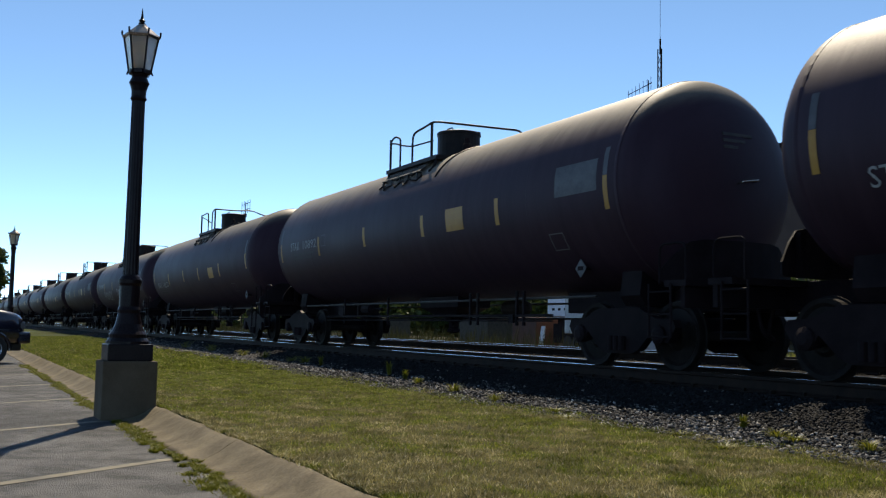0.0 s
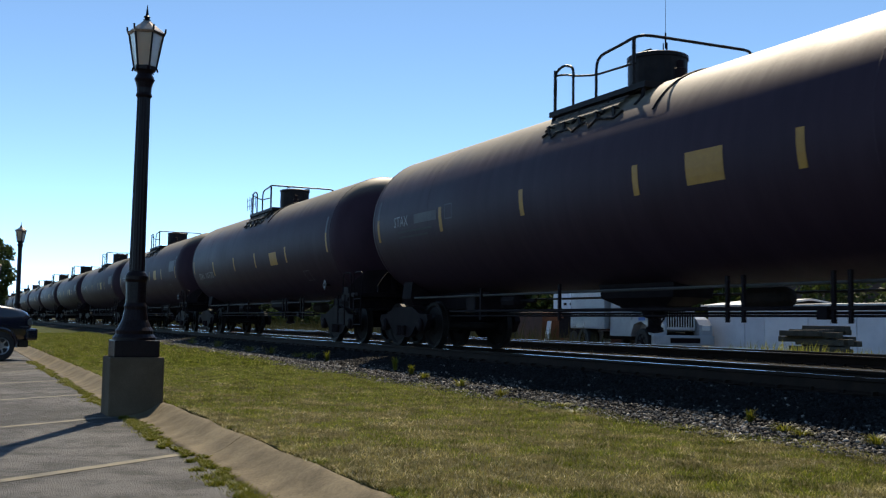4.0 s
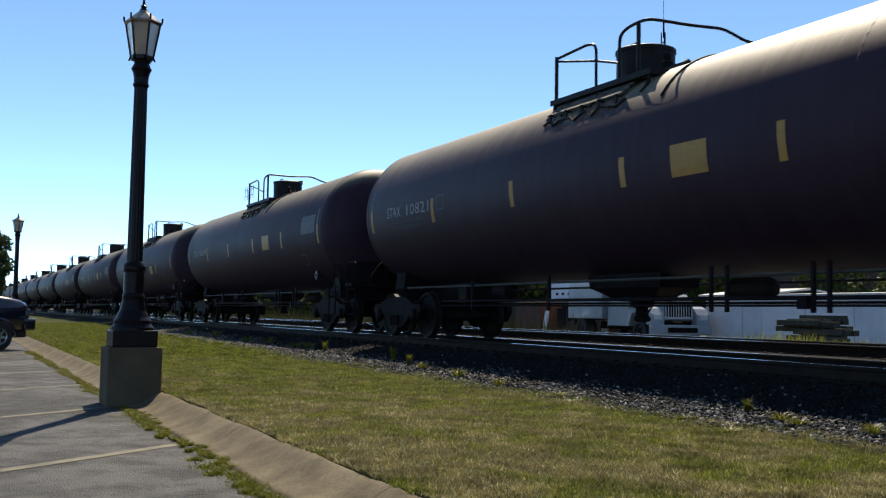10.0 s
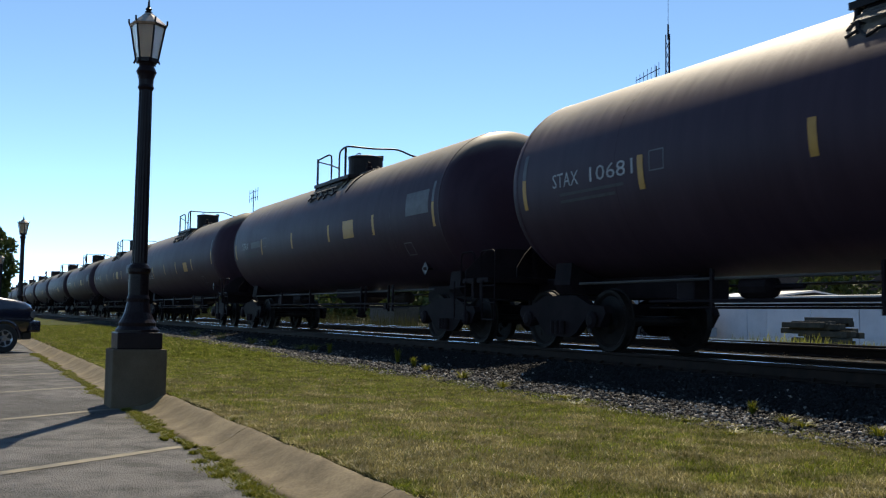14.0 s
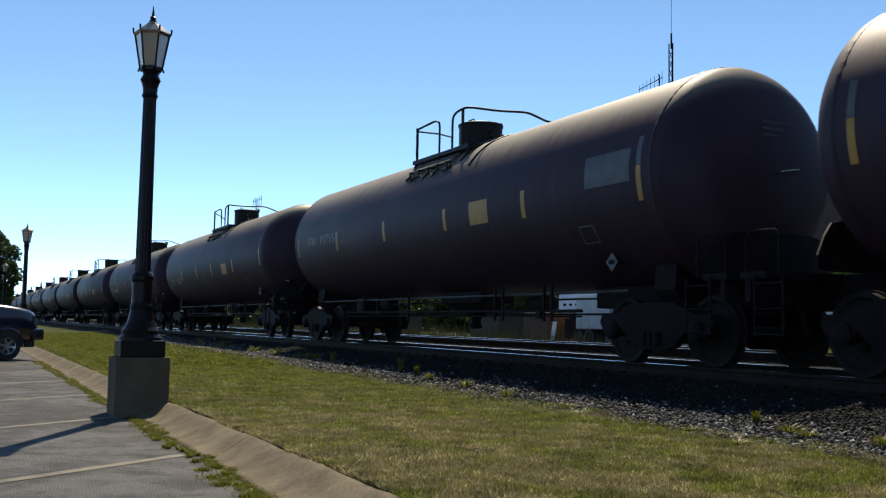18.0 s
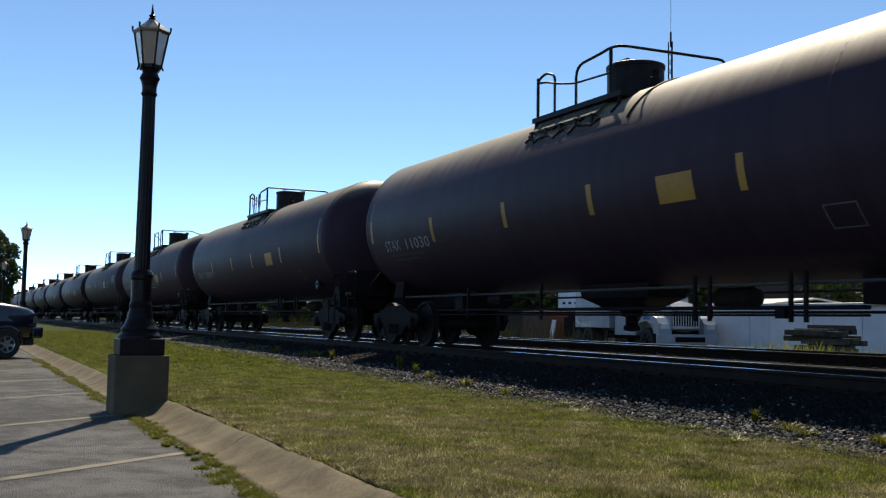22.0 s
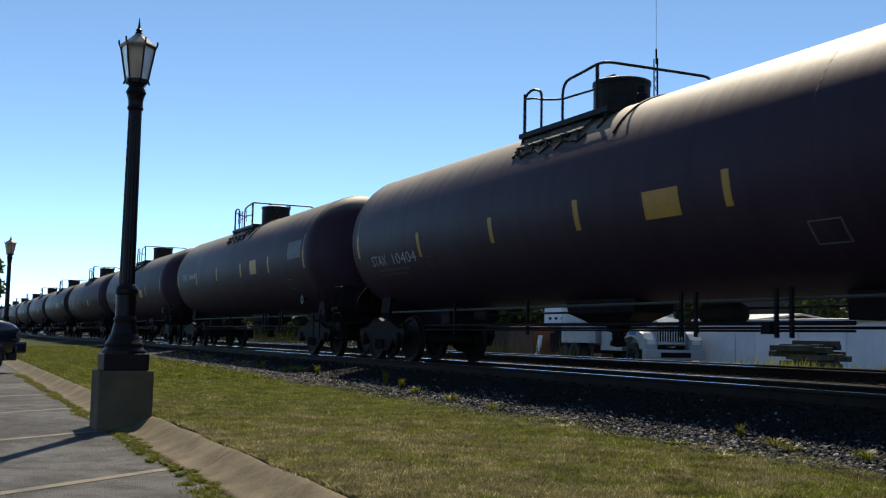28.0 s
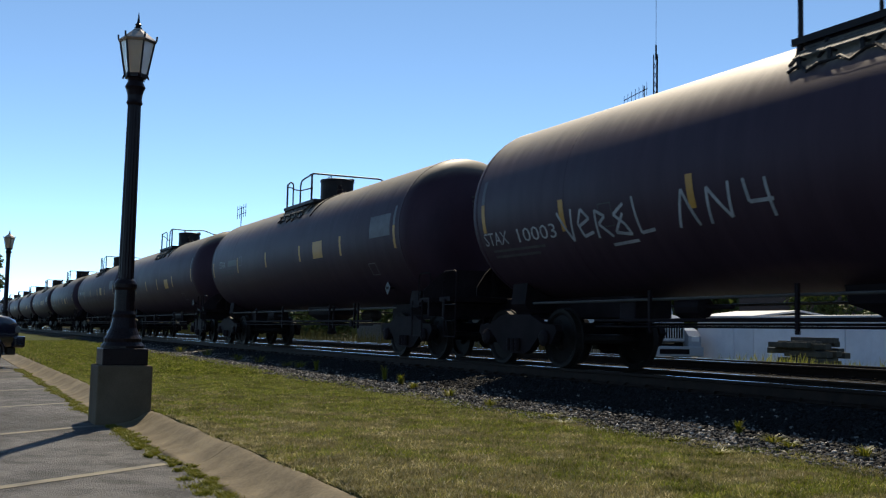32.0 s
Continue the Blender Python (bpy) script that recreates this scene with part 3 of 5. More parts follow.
def bogie(car, x):
    """A two-axle truck; its own space starts at its centre at railhead."""
    bg_ = boxes((-0.2, 0.2, -1.05, 1.05, 0.42, 0.72), bevel=0.03)
    lathe([(0.2, 0.7), (0.2, 0.82)], 12, bm=bg_)
    fr = part("bogie", bg_, M_STEEL, car, "dark grimy two-axle bogie")
    fr.location = (x, 0, 0)
    for s in (-1, 1):
        sb = bmesh.new()
        # cast side frame: arch over the boxes, sag in the middle
        prof = [(-1.2, 0.56), (-1.15, 0.66), (-0.8, 0.68), (-0.45, 0.82), (0.45, 0.82), (0.8, 0.68), (1.15, 0.66), (1.2, 0.56), (1.05, 0.36), (0.8, 0.36), (0.72, 0.5), (0.45, 0.26), (0.3, 0.2), (-0.3, 0.2), (-0.45, 0.26), (-0.72, 0.5), (-0.8, 0.36), (-1.05, 0.36)]
        ring_loft(sb, [[(px_, s * 1.0 - 0.06, pz) for px_, pz in prof], [(px_, s * 1.0 + 0.06, pz) for px_, pz in prof]])
        part("side_frame", sb, M_STEEL, fr)
        for k in (-0.12, 0.0, 0.12):
            part("spring", lathe([(0.05, 0.24), (0.05, 0.44)], 8, off=(k, s * 1.09, 0)), M_STEEL, fr)
        for k in (-0.89, 0.89):
            part("axle_box", lathe([(0.1, s * 0.98), (0.13, s * 1.0), (0.13, s * 1.1), (0.07, s * 1.13)], 12, "Y", (k, 0, 0.457)), M_STEEL, fr)
    for k in (-0.89, 0.89):
        ax = part("wheelset", lathe([(0.08, -0.98), (0.085, -0.6), (0.075, 0), (0.085, 0.6), (0.08, 0.98)], 10, "Y"), M_WHEEL, fr, "steel wheelset")
        ax.location = (k, 0, 0.457)
    return fr


WHEEL_PROF = [(0.09, 0.07), (0.15, 0.075), (0.2, 0.03), (0.36, 0.015), (0.4, 0.045), (0.455, 0.05), (0.457, -0.045), (0.482, -0.055), (0.482, -0.075), (0.4, -0.075), (0.36, -0.01), (0.2, 0.0), (0.15, -0.07), (0.09, -0.075)]


def wheels(ax):
    for s in (-1, 1):
        bm = bmesh.new()
        lathe([(r, s * (y_ + 0.735)) for r, y_ in WHEEL_PROF], 28, "Y", bm=bm)
        for k in range(3):
            box(bm, -0.02, 0.02, s * 0.74 - 0.03, s * 0.74 + 0.03, 0.23 + 0.0 * k, 0.28)
        part("wheel", bm, M_WHEEL, ax)


def tank_car(kind, wide):
    car = thing("tank_car", "black railway tank car with a dusty, painted-sunlit top and yellow reflective stripes", "tank car", "tank cars of the passing train")
    prof = []
    for i in range(11):
        a = math.pi / 2 * i / 10
        prof.append((max(TR * math.sin(a), 0.02), -TH - TR * 0.5 * math.cos(a)))
    prof += [(r, -x) for r, x in reversed(prof[:11])]
    tank = part("tank", lathe(prof, 72, "X", (0, 0, TZ)), M_TANK, car, "black cylindrical tank, dusty and painted sunlit beige on top", smooth=True)
    for x_ in (-4.9, 5.2):
        part("shell_seam", lathe([(TR + 0.0005, x_ - 0.014), (TR + 0.002, x_ - 0.006), (TR + 0.002, x_ + 0.006), (TR + 0.0005, x_ + 0.014)], 64, "X", (0, 0, TZ)), M_TANK, tank)
    for s in (-1, 1):
        part("head_seam", lathe([(TR + 0.001, s * TH - 0.03), (TR + 0.005, s * TH - 0.02), (TR + 0.005, s * TH + 0.02), (TR + 0.001, s * TH + 0.03)], 64, "X", (0, 0, TZ)), M_TANK, tank)
    # underframe
    for s in (-1, 1):
        b = bmesh.new()
        box(b, min(s * 4.6, s * 8.75), max(s * 4.6, s * 8.75), -0.28, 0.28, 0.78, 1.14, bevel=0.02)
        part("stub_sill", b, M_STEEL, car)
        b = bmesh.new()
        cr = [(math.cos(a) * (TR + 0.01), TZ - math.sin(a) * (TR + 0.01)) for a in [radians(55 + 70 * k / 14) for k in range(15)]]
        sec = [(-0.9, 1.0), (-0.8, 0.86), (0.8, 0.86), (0.9, 1.0)]
        ring = [(y_, z_) for y_, z_ in sec] + cr
        ring_loft(b, [[(s * 7.05 - 0.22, y_, z_) for y_, z_ in ring], [(s * 7.05 + 0.22, y_, z_) for y_, z_ in ring]])
        part("saddle_bolster", b, M_STEEL, car)
        b = bmesh.new()
        box(b, min(s * 8.45, s * 8.85), max(s * 8.45, s * 8.85), -1.45, 1.45, 1.06, 1.14)
        box(b, min(s * 8.72, s * 8.8), max(s * 8.72, s * 8.8), -1.42, 1.42, 0.8, 1.08)
        part("end_platform", b, M_STEEL, car)
        b = bmesh.new()
        box(b, min(s * 8.7, s * 9.02), max(s * 8.7, s * 9.02), -0.07, 0.07, 0.78, 0.94, bevel=0.02)
        box(b, min(s * 8.93, s * 9.05), max(s * 8.93, s * 9.05), -0.14, 0.1, 0.72, 1.0, bevel=0.03)
        part("coupler", b, M_STEEL, car)
        for sy in (-1, 1):
            b = tube(rounded([(s * 8.8, sy * 1.4, 1.1), (s * 8.8, sy * 1.4, 1.6), (s * 8.3, sy * 1.4, 1.6), (s * 8.3, sy * 1.4, 1.1)], 0.12), 0.016, 6)
            part("end_handrail", b, M_STEEL, car)
            lad = bmesh.new()
            for dx in (0.0, 0.42):
                tube([(s * (8.6 - dx), sy * 1.47, 0.42), (s * (8.6 - dx), sy * 1.47, 1.1)], 0.018, 6, lad)
            for z_ in (0.44, 0.72, 1.0):
                tube([(s * 8.6, sy * 1.47, z_), (s * 8.18, sy * 1.47, z_)], 0.013, 6, lad)
            part("sill_step", lad, M_STEEL, car)
        hose = tube(rounded([(s * 8.9, -0.35, 0.85), (s * 9.0, -0.36, 0.5), (s * 9.05, -0.2, 0.42)], 0.2), 0.025, 6)
        part("brake_hose", hose, M_STEEL, car)
        # grab iron on the head
        part("head_grab_iron", tube(rounded([(s * 8.2, -0.02, 2.5), (s * 8.34, -0.02, 2.52), (s * 8.34, 0.26, 2.56), (s * 8.19, 0.26, 2.54)], 0.05), 0.014, 6), M_HOOD, car, "pale steel grab iron")
        # plate that guards the lower half of the head
        b = bmesh.new()
        rings = []
        for k in range(-6, 7):
            y_ = 1.16 * k / 6
            zt_ = 1.72 if abs(y_) < 0.7 else 1.72 - 0.42 * ((abs(y_) - 0.7) / 0.46) ** 1.4
            xo = 8.29 - 0.28 * (y_ / 1.16) ** 2
            rings.append([(s * xo, y_, 1.15), (s * xo, y_, zt_), (s * (xo - 0.025), y_, zt_), (s * (xo - 0.025), y_, 1.15)])
        ring_loft(b, rings)
        part("head_shield", b, M_STEEL, car)
        for y_ in (-0.75, 0.75):
            part("shield_brace", boxes((min(s * 8.06, s * 8.14), max(s * 8.06, s * 8.14), y_ - 0.05, y_ + 0.05, 1.14, 1.66)), M_STEEL, car)
        for k in range(3):
            x_ = s * (TH + TR * 0.5 * math.sqrt(1 - ((3.18 - 0.09 * k - TZ) / TR) ** 2) + 0.006)
            part("head_lettering", boxes((min(x_, x_ - s * 0.03), max(x_, x_ - s * 0.03), -0.22, 0.3 - 0.14 * k, 3.16 - 0.09 * k, 3.2 - 0.09 * k)), M_DIM, car, "faded line of small lettering")
    # side pipes, rods and hangers under the belly
    for sy in (-1, 1):
        part("side_pipe", tube([(-6.4, sy * 1.0, 1.0), (6.4, sy * 1.0, 1.0)], 0.02, 8), M_PIPE, car, "dusty side pipe under the belly")
    for z_, r_ in ((0.722, 0.024), (0.638, 0.014)):
        part("side_rod", tube([(-4.6, -1.1, z_), (5.4, -1.1, z_)], r_, 6), M_STEEL, car)
    for x_ in (-3.4, -0.9, 2.75, 3.02, 4.34, 4.56):
        part("rod_hanger", boxes((x_ - 0.022, x_ + 0.022, -1.12, -1.08, 0.56, 1.12)), M_STEEL, car)
    part("rod_bracket", boxes((4.14, 4.28, -1.14, -1.06, 0.6, 0.74)), M_STEEL, car)
    part("brake_rod", tube([(-5.6, 0.3, 0.7), (5.6, 0.3, 0.7)], 0.018, 6), M_STEEL, car)
    part("air_reservoir", lathe([(0.05, 1.55), (0.12, 1.6), (0.15, 1.68), (0.15, 2.3), (0.12, 2.38), (0.05, 2.42)], 16, "X", (0, 0.3, 0.9)), M_RUST, car)
    part("brake_cylinder", lathe([(0.09, -3.4), (0.14, -3.35), (0.14, -2.9), (0.04, -2.85), (0.03, -2.4)], 12, "X", (0, -0.6, 0.9)), M_STEEL, car)
    part("control_valve", boxes((-4.25, -3.9, -0.95, -0.6, 0.7, 1.05), bevel=0.03), M_STEEL, car)
    out = bmesh.new()
    ring_loft(out, [[(x_ * w_, y_ * w_ * 0.9, z_) for x_, y_ in ((-0.9, -0.42), (0.9, -0.42), (0.9, 0.42), (-0.9, 0.42))] for z_, w_ in ((1.16, 1.0), (0.92, 0.95), (0.8, 0.62), (0.72, 0.5))])
    lathe([(0.2, 0.74), (0.17, 0.64), (0.1, 0.62), (0.1, 0.5), (0.13, 0.48), (0.13, 0.42), (0.04, 0.4)], 16, bm=out)
    part("bottom_outlet", out, M_STEEL, car)
    part("outlet_chain", tube(rounded([(0.1, -0.15, 0.78), (0.35, -0.2, 0.45), (0.6, -0.15, 0.9)], 0.25), 0.014, 5), M_STEEL, car)
    # top fittings
    mw = part("manway_housing", lathe([(0.445, 3.95), (0.445, 4.5), (0.462, 4.505), (0.462, 4.56), (0.445, 4.57), (0.28, 4.6), (0.05, 4.61)], 28, off=(0.07, 0, 0)), M_RAILING, car, "black round manway housing")
    part("lid_handle", tube(rounded([(-0.08, -0.2, 4.58), (-0.08, -0.2, 4.66), (0.17, -0.2, 4.66), (0.17, -0.2, 4.58)], 0.04), 0.014, 6), M_RAILING, mw)
    part("hinge", boxes((-0.03, 0.17, 0.34, 0.46, 4.52, 4.64), bevel=0.01), M_RAILING, mw)
    part("vent_valve", lathe([(0.09, 3.98), (0.09, 4.2), (0.06, 4.22), (0.06, 4.32), (0.02, 4.33)], 12, off=(0.82, -0.2, 0)), M_STEEL, car)
    yn, zt, xl, xr = (-0.956, 4.58, -0.95, 1.4) if wide else (-0.956, 4.55, -1.29, 0.99)
    for sy in (-1, 1):
        gr = bmesh.new()
        y0_, y1_ = sorted((sy * 0.98, sy * 0.56))
        box(gr, xl - 0.05, xr + 0.05, y0_, y1_, 3.83, 3.85)
        for k in range(19):
            box(gr, xl - 0.03 + k * 0.124, xl + k * 0.124, y0_, y1_, 3.85, 3.87)
        part("platform_grating", gr, M_GRATE, car, "dusty steel walkway grating")
        b = boxes((xl - 0.08, xr + 0.08, min(sy * 0.985, sy * 1.02), max(sy * 0.985, sy * 1.02), 3.8, 3.88))
        part("platform_edge", b, M_RAILING, car)
        for x_ in (xl, -0.55, 0.2, xr):
            part("platform_bracket", tube(rounded([(x_, sy * 0.98, 3.79), (x_, sy * 1.0, 3.66), (x_, sy * 1.12, 3.54)], 0.08), 0.03, 6), M_RAILING, car)
    for x_ in (xl - 0.06, xr + 0.03):
        part("platform_edge", boxes((x_, x_ + 0.035, -0.98, 0.98, 3.8, 3.89)), M_RAILING, car)
    # perforated step plate below the walkway, sloping with the shell, on bent straps
    b = bmesh.new()
    n_ = 44
    for k in range(n_):
        x_ = xl + 0.1 + k * (xr - xl - 0.45) / n_
        ring_loft(b, [[(x_, -0.985, 3.755), (x_ + 0.03, -0.985, 3.755), (x_ + 0.03, -1.16, 3.6), (x_, -1.16, 3.6)], [(x_, -0.995, 3.745), (x_ + 0.03, -0.995, 3.745), (x_ + 0.03, -1.17, 3.59), (x_, -1.17, 3.59)]])
    for y_, z_ in ((-0.985, 3.755), (-1.07, 3.68), (-1.165, 3.595)):
        tube([(xl + 0.08, y_, z_), (xr - 0.33, y_, z_)], 0.012, 5, b)
    part("step_plate", b, M_GRATE, car, "perforated steel step plate")
    for k in range(5):
        x_ = xl + 0.15 + k * 0.42
        part("step_strap", boxes((x_, x_ + 0.05, -1.19, -1.165, 3.44, 3.6), (x_, x_ + 0.05, -1.2, -0.97, 3.57, 3.585)), M_RAILING, car)
    # Dark box added to stand for the platform's shadow and cables on the shell.
    part("platform_skirt", boxes((xl + 0.08, 0.25, -0.965, -0.9, 3.69, 3.81), bevel=0.01), M_STEEL, car)
    for k, (dy, dz) in enumerate(((-0.24, 0.03),)):
        hp = []
        for j in range(15):
            y_ = -0.98 + dy + 0.035 * math.sin(1.9 * j + k)
            hp.append((xl + 0.05 + j * 0.145, y_, TZ + math.sqrt(TR * TR - y_ * y_) + dz + 0.03 * math.sin(2.7 * j + 2 * k)))
        part("platform_hose", tube(hp, 0.02, 6), M_RAILING, car)
    if wide:
        # square hoop, and a bent top rail with a dip at its end
        hr, riser, post = 0.12, 0.69, 1.13
        part("handrail_hoop", tube(rounded([(xl, yn, zt - 0.03), (hr - 0.2, yn, zt + 0.0), (hr, yn, zt - 0.06), (hr, yn, 3.83)], 0.12), 0.022, 8), M_RAILING, car)
        part("handrail_post", tube([(xl, yn, 3.66), (xl, yn, zt)], 0.03, 8), M_RAILING, car)
        part("handrail_top", tube(rounded([(riser, yn, 3.83), (riser, yn, zt - 0.08), (riser + 0.14, yn, zt + 0.0), (post, yn, zt + 0.03), (xr, yn, zt), (xr + 0.08, -0.35, zt - 0.02), (xr + 0.05, 0.3, zt + 0.03), (xr + 0.1, 0.7, zt - 0.12), (xr + 0.16, 0.956, zt - 0.14), (xr + 0.05, 0.956, 4.2), (0.9, 0.956, 4.12)], 0.14), 0.023, 8), M_RAILING, car)
        part("handrail_mid", tube([(xl, yn, zt - 0.07), (hr, yn, 4.28), (riser, yn, 4.12)], 0.018, 8), M_RAILING, car)
        for x_, y_ in ((post, yn), (xr + 0.05, 0.956), (-0.1, 0.956)):
            part("handrail_post", tube([(x_, y_, 3.8), (x_, y_, zt + 0.02 if y_ < 0 else 4.3)], 0.03, 8), M_RAILING, car)
        part("valve_plate", boxes((0.45, 1.35, -0.32, 0.32, 4.0, 4.09), bevel=0.02), M_RAILING, car)
        for k in range(3):
            part("vent_fitting", lathe([(0.05, 3.96), (0.05, 4.1 + 0.03 * k), (0.02, 4.13 + 0.03 * k)], 8, off=(0.75 + 0.2 * k, -0.1, 0)), M_RAILING, car)
    else:
        part("handrail_hoop", tube(rounded([(xl, yn, 3.8), (xl, yn, zt - 0.03), (-1.05, yn, zt + 0.04), (-0.78, yn, zt - 0.05), (-0.78, yn, 3.85)], 0.1), 0.021, 8), M_RAILING, car)
        part("handrail_post", tube([(xl, yn, 3.66), (xl, yn, zt)], 0.027, 8), M_RAILING, car)
        part("handrail_top", tube(rounded([(-0.17, yn, 3.83), (-0.17, yn, zt - 0.05), (0.5, yn, zt), (0.74, yn, zt + 0.03), (xr, yn, zt), (xr + 0.12, 0.956, zt), (xr - 0.1, 0.956, 4.25), (0.3, 0.956, 4.2)], 0.2), 0.022, 8), M_RAILING, car)
        part("handrail_mid", tube(rounded([(xl, yn, zt - 0.08), (-1.0, yn, zt - 0.12), (-0.75, yn, zt - 0.2), (-0.2, yn, 4.24), (0.8, yn, 4.2)], 0.15), 0.017, 8), M_RAILING, car)
        for x_, y_, z_ in ((0.74, yn, zt + 0.01), (xr, 0.956, 4.3), (-0.15, 0.956, 4.2)):
            part("handrail_post", tube([(x_, y_, 3.8), (x_, y_, z_)], 0.028, 8), M_RAILING, car)
    # strap over the crown of the shell
    xs_ = 2.0 if wide else 1.55
    part("shell_strap", tube([(xs_, (TR + 0.008) * math.cos(radians(a)), TZ + (TR + 0.008) * math.sin(radians(a))) for a in range(32, 149, 4)], 0.017, 6), M_RAILING, car)
    # sheets and stripes
    for s in (-1, 1):
        part("reflective_stripe", decal(s * 7.246 - 0.05, s * 7.246 + 0.05, -16, 2), M_YELLOW, car, "yellow reflective stripe")
        part("pale_stripe", decal(s * 7.246 - 0.05, s * 7.246 + 0.05, 2.2, 17.5), M_PALE, car, "pale reflective stripe")
    if kind == "low":
        spots, panel = ((-4.28, -22, -4), (-1.52, -20, -3.7), (0.93, -20.5, -3.5), (3.95, -20, -3.2)), (2.43, 3.12, -20.5, -6.5)
        square, board = (4.95, 5.4, -43, -31), None
    else:
        spots, panel = ((-4.33, -15.2, 2.3), (-1.45, -14, 2), (1.45, -14, 1.5), (4.27, -14.8, 2.2)), (2.44, 3.1, -13.6, 2)
        square, board = (5.65, 6.02, -36, -25), (6.0, 7.05, -5, 12.4)
    for x_, a0, a1 in spots:
        part("reflective_stripe", decal(x_ - 0.06, x_ + 0.06, a0, a1), M_YELLOW, car, "yellow reflective stripe")
    part("yellow_panel", decal(*panel), M_YELLOW, car, "yellow warning panel")
    part("placard_outline", outline(*square), M_FAINT, car, "faded square placard outline")
    if board:
        part("white_panel", decal(*board), M_PALE, car, "grimy white marking panel")
    py_, pz_ = -TR * math.cos(math.radians(43)), TZ - TR * math.sin(math.radians(51))
    sign = part("placard", diamond(6.12, py_, pz_, 0.14), M_PALE, car, "small white diamond placard")
    part("placard_bar", boxes((6.05, 6.19, py_ - 0.006, py_ - 0.001, pz_ - 0.03, pz_ + 0.03)), M_STEEL, sign, "dark row of tiny lettering")
    part("bracket", boxes((6.09, 6.15, py_ + 0.006, py_ + 0.22, pz_ - 0.02, pz_ + 0.02)), M_STEEL, sign)
    for x_ in (-6.86, 7.0):
        bogie(car, x_)
    for o in car.children_recursive:
        if o.name.startswith("wheelset"):
            wheels(o)
    return car


# order of the train from its head: kind of car, number on its side, spray paint
TRAIN = [("high", "", 0), ("low", "", 0), ("high", "10892", 0), ("low", "10217", 0), ("high", "10901", 1), ("high", "", 0), ("low", "10170", 0),
         ("high", "10666", 2), ("high", "10776", 0), ("high", "10913", 0), ("high", "10821", 0), ("high", "10698", 0), ("low", "10216", 0),
         ("high", "10681", 0), ("high", "", 0), ("low", "10108", 0), ("high", "10310", 0), ("high", "10755", 0), ("low", "11027", 0), ("low", "10986", 0),
         ("low", "11030", 0), ("low", "11034", 0), ("low", "10020", 3), ("high", "", 0), ("low", "10144", 0), ("low", "10404", 0), ("high", "10644", 0),
         ("low", "10405", 0), ("low", "10003", 4)] + [("high", "", 0), ("low", "", 0)] * 7
WIDE = {3, 8, 10, 11, 12, 14, 15, 17, 18, 19, 22, 23, 28, 30, 33, 36, 39}   # cars with the square hoop on their walkway
HEAD = 25                 # place in the list of the car that stands at X28 at 28 s
X28, CAR_L = -12.43, 18.1
# how far each car stands from even spacing
SLACK = {-25: -0.3, -24: -0.3, -23: -0.29, -22: -0.3, -21: -0.2, -20: 0.1, -19: 0.42, -18: 0.42, -17: 0.5, -16: 0.28, -15: 0.0, -14: 0.09, -13: 0.05, -12: 0.14,
         -11: 0.42, -10: 0.5, -9: 0.45, -8: 0.62, -7: 0.35, -6: 0.3, -5: -0.15, -4: -0.11, -3: -0.1, -2: -0.04, -1: 0.1, 0: 0.0, 1: -0.05, 2: -0.17, 3: -0.38, 4: -0.4}
